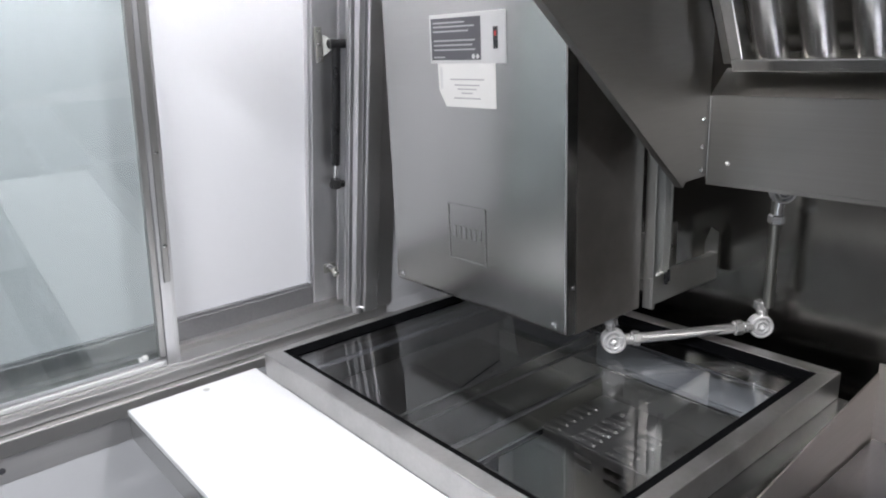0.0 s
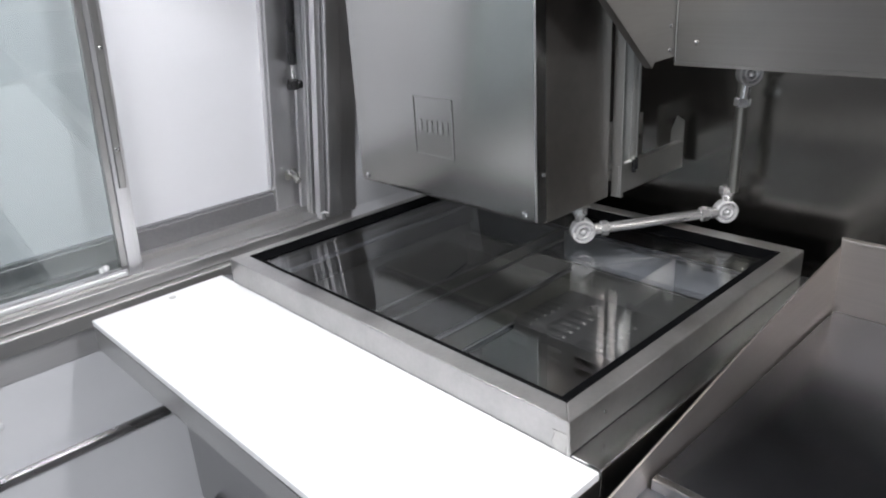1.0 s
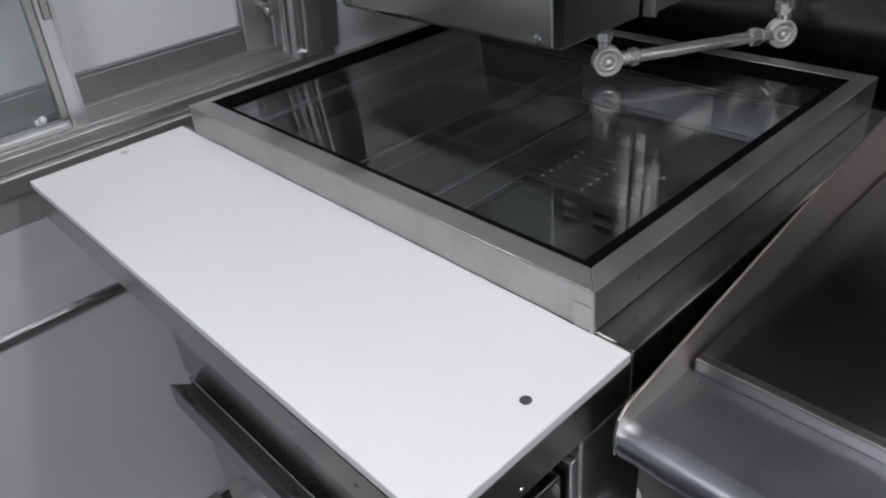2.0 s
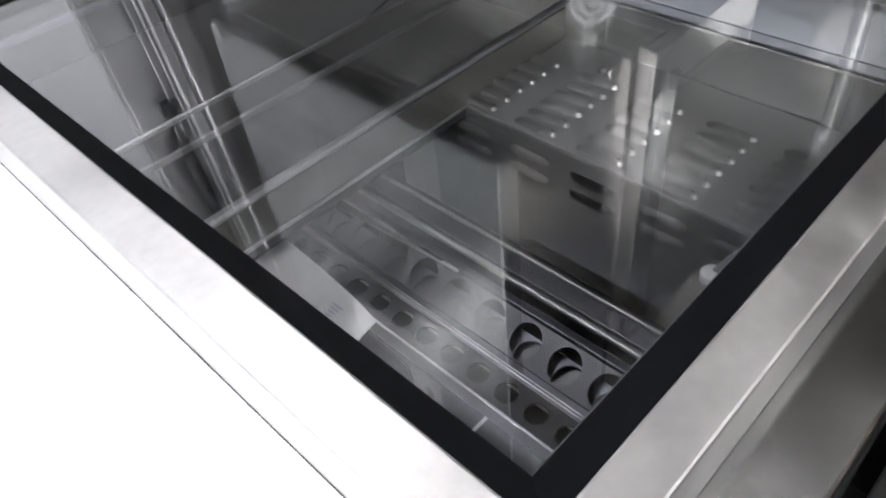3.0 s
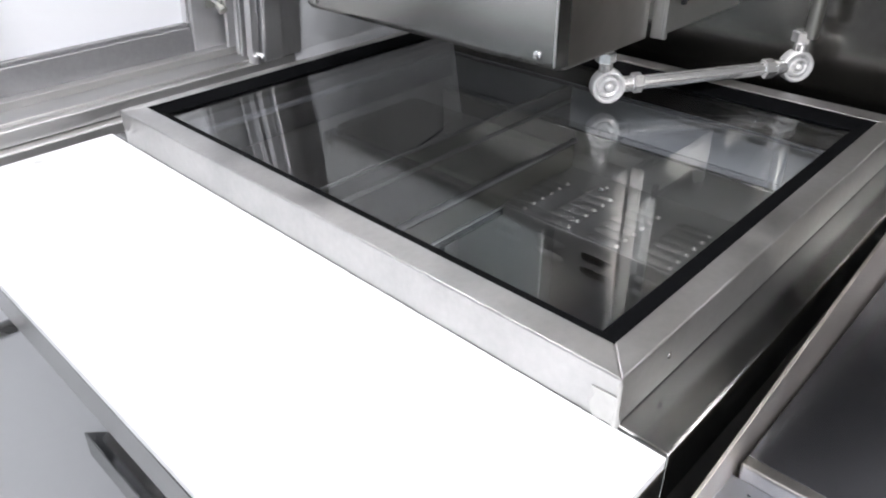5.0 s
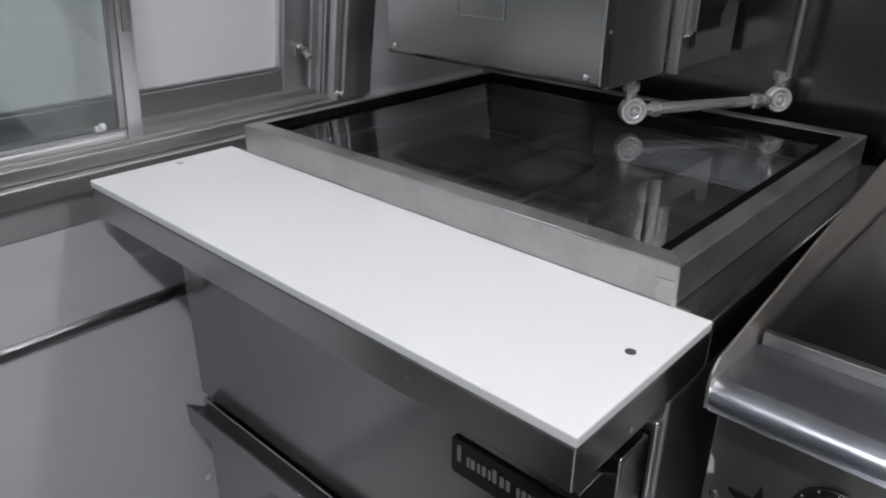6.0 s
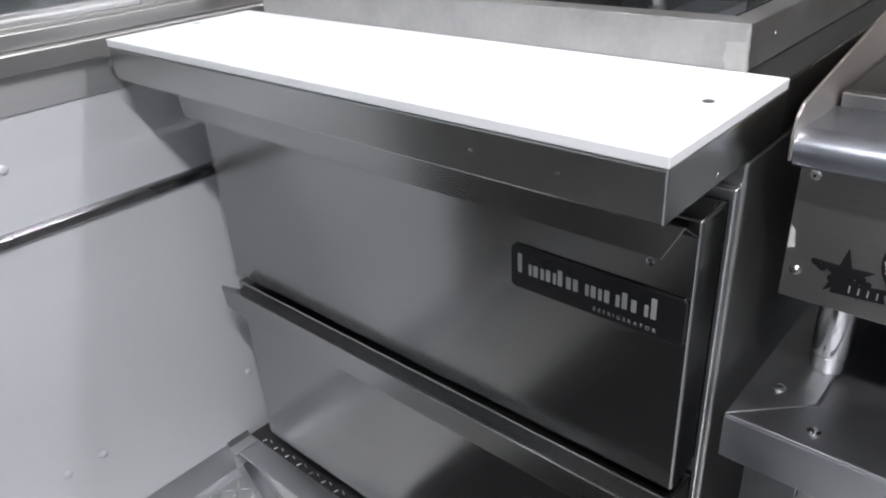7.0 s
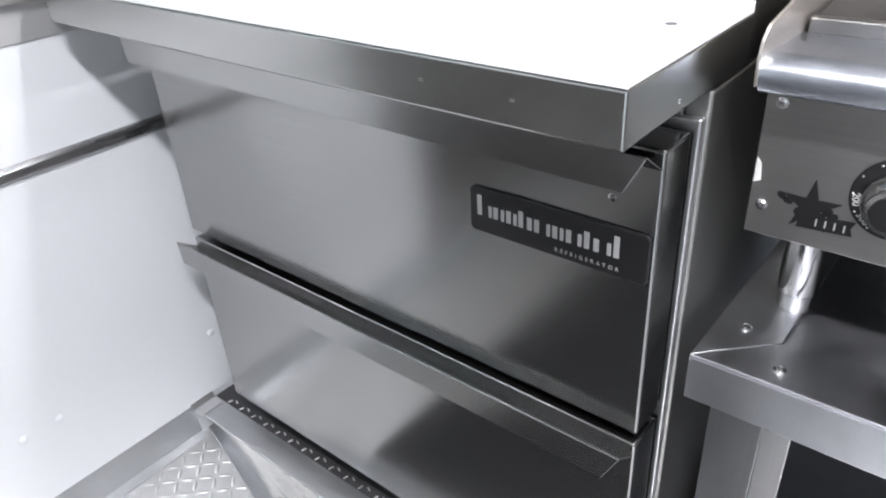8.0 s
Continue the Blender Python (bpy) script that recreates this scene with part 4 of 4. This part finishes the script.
def pulley(c, r):
    """A round corner housing: stepped rings on its face, a boss with a centre pin."""
    face = [(0.99, 0.004), (0.965, 0.0082), (0.92, 0.0102), (0.85, 0.0108), (0.78, 0.0104), (0.74, 0.0088), (0.71, -0.001), (0.61, -0.001), (0.58, 0.0088), (0.53, 0.0104), (0.46, 0.0108), (0.40, 0.0100), (0.37, 0.0085), (0.35, 0.0), (0.27, 0.0), (0.24, 0.0110), (0.18, 0.0128), (0.09, 0.0138), (0.0, 0.0140)]
    return merged(lathe([(r * 0.86, -0.012), (r, -0.008)] + [(r * a, b) for a, b in face], c, eye0, 36))


part("corner_pulley", pulley(J1, 0.0245), PULLEY, pipe)
part("corner_pulley", pulley(J2, 0.0240), PULLEY, pipe)
d12 = (J2 - J1).normalized()
part("pipe", rod(J1 + d12 * 0.045, J2 - d12 * 0.045, 0.0098), CAST, pipe)
part("coupling", merged(rod(J1 + d12 * 0.018, J1 + d12 * 0.036, 0.011), rod(J1 + d12 * 0.036, J1 + d12 * 0.052, 0.0145, 6)), CAST, pipe)
part("coupling", merged(rod(J2 - d12 * 0.036, J2 - d12 * 0.018, 0.011), rod(J2 - d12 * 0.055, J2 - d12 * 0.036, 0.0145, 6)), CAST, pipe)
up1 = Vector((J1.x - 0.006, J1.y + 0.004, 1.038))
part("coupling", merged(rod(J1 + Vector((-0.004, 0.003, 0.018)), up1, 0.0095), rod(up1 - Vector((0, 0, 0.030)), up1 - Vector((0, 0, 0.014)), 0.0145, 6)), CAST, pipe)
top2 = Vector((0.998, 0.204, 1.240))
part("pipe", rod(Vector((0.998, 0.206, J2.z + 0.042)), top2, 0.0100), DULL_PIPE, pipe)
part("coupling", merged(rod(J2 + Vector((0.003, 0, 0.018)), J2 + Vector((0, 0, 0.036)), 0.011), rod(J2 + Vector((0, 0, 0.034)), J2 + Vector((0, 0, 0.052)), 0.0150, 6)), CAST, pipe)
J3 = Vector((1.000, 0.196, 1.250))
part("corner_pulley", pulley(J3, 0.0235), PULLEY, pipe)
part("coupling", merged(rod((0.998, 0.204, 1.190), (0.999, 0.200, 1.236), 0.0105), rod((0.998, 0.204, 1.188), (0.998, 0.203, 1.206), 0.0150, 6)), CAST, pipe)
part("bracket_tab", box(0.990, 1.016, 0.190, 0.224, 1.262, 1.2875, 0.002), CAST, pipe)

# ---------------------------------------------------------------- hood
hood = thing("exhaust_hood", (0.6, -0.7, 1.30), "stainless steel exhaust hood with baffle filters", "hood")
HY0, HY1 = -1.60, 0.245
# sloping side skirt
part("end_panel", merged(
    sheet([(0.815, HY1, 1.301), (0.753, HY1, 1.299), (0.058, HY1, 1.897), (0.058, HY1, 1.96), (0.815, HY1, 1.96)], 0.003, (0, 1, 0)),
    sheet([(0.753, HY1, 1.299), (0.058, HY1, 1.897), (0.050, HY1, 1.888), (0.745, HY1, 1.290)], 0.014, (0, 1, 0)),
), STEEL_DARK, hood)
part("rear_panel", merged(
    box(0.815, 0.818, HY0, HY1, 1.292, 1.437, 0.001),
    prism([(0.815, 1.286), (0.815, 1.292), (BACK_X, 1.296), (BACK_X, 1.290)], "y", HY0, HY1),
    sheet([(0.815, HY0, 1.437), (0.815, HY1, 1.437), (0.862, HY1, 1.478), (0.862, HY0, 1.478)], 0.002, (0, 0, -1)),
), STEEL_DARK, hood)
part("hood_top", merged(box(0.05, BACK_X, HY0, HY1, 1.96, 1.975, 0.001), box(0.05, 0.053, HY0, HY1, 1.895, 1.96, 0.001)), STEEL_DARK, hood)
part("hood_end", box(0.25, BACK_X, HY0 - 0.004, HY0, 1.30, 1.96, 0.001), STEEL_DARK, hood)
for z in (1.313, 1.352, 1.398):
    part("rivet", dome((0.797, HY1, z), (0, -1, 0), 0.0042, 0.003), CHROME, hood)
part("rivet", dome((0.815, 0.207, 1.325), (-1, 0, 0), 0.005, 0.0035), CHROME, hood)
part("corner_seam", box(0.8110, 0.8145, 0.2412, 0.2445, 1.294, 1.436, 0.001), FILTER, hood)
part("bottom_nut", rod((0.84, 0.13, 1.286), (0.84, 0.13, 1.294), 0.008, 6), GALV, hood)


def on_slope(t, y, out=0.0):
    """A point of the filter slope: t metres up it, out metres proud of it."""
    c, s = math.cos(radians(64)), math.sin(radians(64))
    return (0.850 - t * c - out * s, y, 1.486 + t * s - out * c)


def slope_bar(t0, t1, y0, y1, out0, out1):
    bm = bmesh.new()
    vs = [bm.verts.new(on_slope(t, y, o)) for o in (out0, out1) for t, y in ((t0, y0), (t1, y0), (t1, y1), (t0, y1))]
    for q in ((0, 1, 2, 3), (7, 6, 5, 4), (0, 4, 5, 1), (1, 5, 6, 2), (2, 6, 7, 3), (3, 7, 4, 0)):
        bm.faces.new([vs[k] for k in q])
    bmesh.ops.recalc_face_normals(bm, faces=bm.faces)
    return rounded(bm, 0.002)


FW = 0.49
for f in range(3):
    y1 = 0.214 - f * (FW + 0.004)
    filt = part("baffle_filter", merged(slope_bar(0, 0.022, y1 - FW, y1, 0, 0.03), slope_bar(0.47, 0.49, y1 - FW, y1, 0, 0.03), slope_bar(0.022, 0.47, y1 - 0.022, y1, 0, 0.03), slope_bar(0.022, 0.47, y1 - FW, y1 - FW + 0.022, 0, 0.03)), FILTER, hood, "bright steel baffle filter")
    for k in range(6):
        yc = y1 - 0.06 - k * 0.074
        slat = []
        for i in range(9):
            a = math.pi * i / 8
            slat.append((yc + 0.027 * math.cos(a), 0.010 + 0.016 * math.sin(a)))
        bm = bmesh.new()
        lo = [bm.verts.new(on_slope(0.022, y, o)) for y, o in slat]
        hi = [bm.verts.new(on_slope(0.47, y, o)) for y, o in slat]
        for i in range(8):
            bm.faces.new((lo[i], lo[i + 1], hi[i + 1], hi[i]))
        bmesh.ops.solidify(bm, geom=bm.faces[:], thickness=0.0015)
        bmesh.ops.recalc_face_normals(bm, faces=bm.faces)
        part("baffle", bm, FILTER, filt)
part("filter_back", slope_bar(-0.02, 0.50, HY0, HY1 - 0.004, -0.05, -0.045), WALL_STEEL, hood)
part("filter_frame", slope_bar(0.0, 0.49, 0.216, HY1 - 0.001, -0.02, 0.004), STEEL_DARK, hood)
hood_lamp = thing("hood_lamp", (0.30, -0.5, 1.96), "round vapour-proof lamp under the hood top", "lamp")
part("housing", lathe([(0.060, 0.0), (0.060, -0.025), (0.052, -0.032), (0.030, -0.036)], (0.30, -0.5, 1.96), (0, 0, 1)), CAST, hood_lamp)
glass_globe = part("globe", lathe([(0.050, 0.062), (0.054, 0.020), (0.046, -0.020), (0.026, -0.046), (0.004, -0.054)], (0.30, -0.5, 1.862), (0, 0, 1)), TUBE_GLOW, hood_lamp)
glass_globe.visible_shadow = False

# body for the added overhead light, never in view
ceil_lamp = thing("added_overhead_lamp", (-0.72, -0.5, 2.15), "slim white lamp added on the unseen ceiling", "lamp")
part("housing", box(-0.79, -0.65, -1.0, 0.0, 2.12, 2.15, 0.004), CEILING, ceil_lamp)
part("diffuser", box(-0.78, -0.66, -0.98, -0.02, 2.110, 2.12, 0.002), TUBE_GLOW, ceil_lamp)

strip_lamp = thing("led_strip", (0.25, 0.79, 1.91), "narrow strip of small bright diodes above the window", "lamp")
part("channel", merged(box(-0.55, 1.05, 0.774, 0.800, 1.902, 1.915, 0.001), leaned(box(-0.55, 1.05, 0.945, 0.984, 1.900, 1.918, 0.001))), ALU, strip_lamp)
diode_mesh = loose_mesh("diode", box(-0.0017, 0.0017, -0.0014, 0.0014, -0.003, 0.0, 0.0006, 1), DIODE)
for k in range(76):
    repeat("diode", diode_mesh, strip_lamp, (-0.53 + 0.021 * k, 0.787, 1.902))

# ---------------------------------------------------------------- griddle on its stand
griddle = thing("countertop_griddle", (0.55, -0.4, 0.56), "stainless steel countertop griddle on short legs", "griddle")
GY1, GY0 = -0.030, -0.640
part("front_panel", box(0.235, 0.240, GY0, GY1 - 0.001, 0.678, 0.842, 0.0015), STEEL_X, griddle)
part("side_panel", box(0.240, 0.930, GY1 - 0.006, GY1 - 0.002, 0.678, 0.842, 0.001), STEEL_X, griddle)
part("side_panel", box(0.240, 0.930, GY0, GY0 + 0.004, 0.678, 0.842, 0.001), STEEL_X, griddle)
part("base_pan", box(0.240, 0.930, GY0 + 0.004, GY1 - 0.006, 0.684, 0.690, 0.001), STEEL_X, griddle)
nose = [(0.240, 0.836), (0.202, 0.838), (0.195, 0.842), (0.191, 0.850), (0.1905, 0.858), (0.193, 0.864), (0.198, 0.869), (0.205, 0.872), (0.214, 0.873), (0.260, 0.870), (0.313, 0.867), (0.313, 0.838)]
part("grease_tray", prism(nose, "y", GY0, GY1 - 0.003), TRAY, griddle, "bright rounded steel grease tray")
guard = [(0.190, 0.846), (0.188, 0.872), (0.193, 0.888), (0.206, 0.898), (0.342, 0.920), (0.521, 0.949), (0.700, 0.974), (0.897, 0.997), (0.897, 0.840), (0.240, 0.840)]
part("splash_guard", prism(guard, "y", GY1 - 0.003, GY1, 0.0006), GUARD, griddle)
part("splash_guard", prism(guard, "y", GY0 - 0.003, GY0, 0.0006), GUARD, griddle)
part("back_guard", merged(box(0.897, 0.901, GY0, GY1 - 0.0005, 0.840, 1.013, 0.001), box(0.889, 0.897, GY0, GY1 - 0.004, 1.008, 1.013, 0.001)), GUARD, griddle)
part("plate_edge", box(0.3135, 0.327, GY0 + 0.002, GY1 - 0.006, 0.845, 0.882, 0.0025, 3), PLATE_EDGE, griddle, "pale steel front edge of the plate")
part("griddle_plate", box(0.3275, 0.896, GY0 + 0.002, GY1 - 0.006, 0.845, 0.880, 0.001), GRIDDLE, griddle, "dark smooth griddle plate")
part("tape_scrap", sheet([(0.2347, -0.0325, 0.762), (0.2347, -0.0375, 0.756), (0.2347, -0.0395, 0.738), (0.2347, -0.0325, 0.735)], 0.0006, (-1, 0, 0)), PAPER, griddle, "scrap of pale tape")
for z, y in ((0.820, -0.046), (0.712, -0.044)):
    bolt = part("panel_bolt", merged(rod((0.2355, y, z), (0.2335, y, z), 0.0058), rod((0.2335, y, z), (0.2310, y, z), 0.0042)), CHROME, griddle)
    part("socket", rod((0.2311, y, z), (0.2307, y, z), 0.0020, 6), INK, bolt)
pts = []
for k in range(10):
    a = radians(90 + 36 * k)
    r = 0.030 if k % 2 == 0 else 0.0105
    pts.append((0.2335, -0.090 - r * math.cos(a) * 0.95, 0.722 + r * math.sin(a)))


def oval(cy, cz, ry, rz, tilt, n=16):
    ring = []
    for k in range(n):
        a = 2 * math.pi * k / n
        u, v = ry * math.cos(a), rz * math.sin(a)
        ring.append((0.2336, cy + u * math.cos(tilt) - v * math.sin(tilt), cz + u * math.sin(tilt) + v * math.cos(tilt)))
    return sheet(ring, 0.0017, (1, 0, 0))


emblem = part("emblem", merged(
    sheet(pts, 0.002, (1, 0, 0)),
    *[oval(-0.062 - 0.0065 * k, 0.7275 - 0.004 * (k % 2), 0.0050, 0.0034, 0.6 - 0.3 * k) for k in range(4)],
    *[oval(-0.096 - 0.0050 * k, 0.7262 - 0.0032 * k, 0.0052, 0.0036, -0.7 + 0.4 * (k % 2)) for k in range(4)],
    oval(-0.091, 0.7125, 0.0160, 0.0080, 0.15),
    sheet([(0.2338, -0.082, 0.712), (0.2338, -0.132, 0.7165), (0.2338, -0.1285, 0.709), (0.2338, -0.131, 0.701), (0.2338, -0.080, 0.698)], 0.0018, (1, 0, 0)),
), BLACK, griddle, "black star badge")
for k in range(4):
    part("mark", box(0.2327, 0.2335, -0.0985 - 0.0085 * k, -0.0970 - 0.0085 * k, 0.7035, 0.7115, 0.0003, 1), GREY_MARK, emblem)
for k in range(3):
    yk = -0.160 - 0.2 * k
    if yk < GY0 + 0.05:
        break
    dial = part("dial", rod((0.2355, yk, 0.748), (0.2305, yk, 0.748), 0.040, 40), BLACK, griddle, "black round dial with white figures")
    part("knob", lathe([(0.029, 0), (0.030, 0.004), (0.027, 0.016), (0.022, 0.022), (0.021, 0.030), (0.0, 0.031)], (0.2305, yk, 0.748), (-1, 0, 0), 32), CHROME, dial)
    part("knob_face", rod((0.2005, yk, 0.748), (0.1985, yk, 0.748), 0.017), BLACK, dial)
    for deg in range(0, 360, 30):
        a = radians(deg)
        part("tick", dome((0.2304, yk + 0.0365 * math.cos(a), 0.748 + 0.0365 * math.sin(a)), (-1, 0, 0), 0.0011, 0.0004, 8), PAPER, dial)
    for txt, deg in (("200", 190), ("300", 225)):
        curve = bpy.data.curves.new("figures", "FONT")
        curve.body, curve.size, curve.extrude, curve.align_x, curve.align_y = txt, 0.009, 0.0002, "CENTER", "CENTER"
        curve.materials.append(PAPER)
        ob = new("figures", curve)
        ob.parent = dial
        a = radians(deg)
        base = Matrix(((0, 0, -1, 0), (-1, 0, 0, 0), (0, 1, 0, 0), (0, 0, 0, 1)))
        place = Vector((0.2300, yk - 0.0335 * math.cos(a), 0.748 + 0.0335 * math.sin(a))) - ORIGIN[griddle]
        ob.matrix_local = Matrix.Translation(place) @ base @ Matrix.Rotation(a + math.pi / 2, 4, "Z")
leg_shape = [(0.017, 0), (0.019, 0.003), (0.019, 0.022), (0.022, 0.026), (0.022, 0.122), (0.020, 0.126)]
for x, y in ((0.315, -0.080), (0.86, -0.080), (0.315, -0.59), (0.86, -0.59)):
    part("leg", lathe(leg_shape, (x, y, 0.5525), (0, 0, 1)), CHROME, griddle)

stand = thing("equipment_stand", (0.55, -0.4, 0.0), "stainless steel equipment stand with a flanged top", "stand")
SX0, SX1, SY1, SY0 = 0.163, 0.95, -0.018, -0.66
so = [(SX0, SY0), (SX0, SY1), (SX1, SY1), (SX1, SY0)]
si = [(SX0 + 0.075, SY0 + 0.075), (SX0 + 0.075, SY1 - 0.075), (SX1 - 0.075, SY1 - 0.075), (SX1 - 0.075, SY0 + 0.075)]
for k in range(4):
    j = (k + 1) % 4
    part("edge_flange", mitred([so[k], so[j]], [si[k], si[j]], 0.5485, 0.5525), STAND, stand)
part("deck", box(SX0 + 0.07, SX1 - 0.07, SY0 + 0.07, SY1 - 0.07, 0.540, 0.5445, 0.001), STAND, stand)
part("apron", box(SX0, SX0 + 0.003, SY0, SY1, 0.492, 0.5485, 0.001), STAND, stand)
part("apron", box(SX0 + 0.003, SX1, SY1 - 0.003, SY1, 0.500, 0.5485, 0.001), STAND, stand)
for x, y in ((0.243, -0.050), (0.190, -0.104), (0.190, -0.60), (0.60, -0.05)):
    part("screw", lathe([(0.0075, 0), (0.007, 0.002), (0.004, 0.0035), (0.0035, 0.0025)], (x, y, 0.5525), (0, 0, 1), 16), CHROME, stand)
for x in (0.185, 0.90):
    for y in (-0.043, -0.576):
        leg = part("leg", merged(box(x, x + 0.004, y - 0.058, y, -0.004, 0.540, 0.001), box(x + 0.004, x + 0.05, y - 0.004, y, -0.004, 0.540, 0.001)), LEG, stand)
        part("leg_channel", merged(box(x + 0.002, x + 0.005, y - 0.088, y - 0.0585, -0.004, 0.538, 0.001), box(x + 0.005, x + 0.03, y - 0.0625, y - 0.0595, -0.004, 0.538, 0.001)), EDGE, leg)
part("undershelf", box(SX0 + 0.02, SX1, SY0 + 0.01, SY1 - 0.01, 0.14, 0.155, 0.002), STAND, stand)
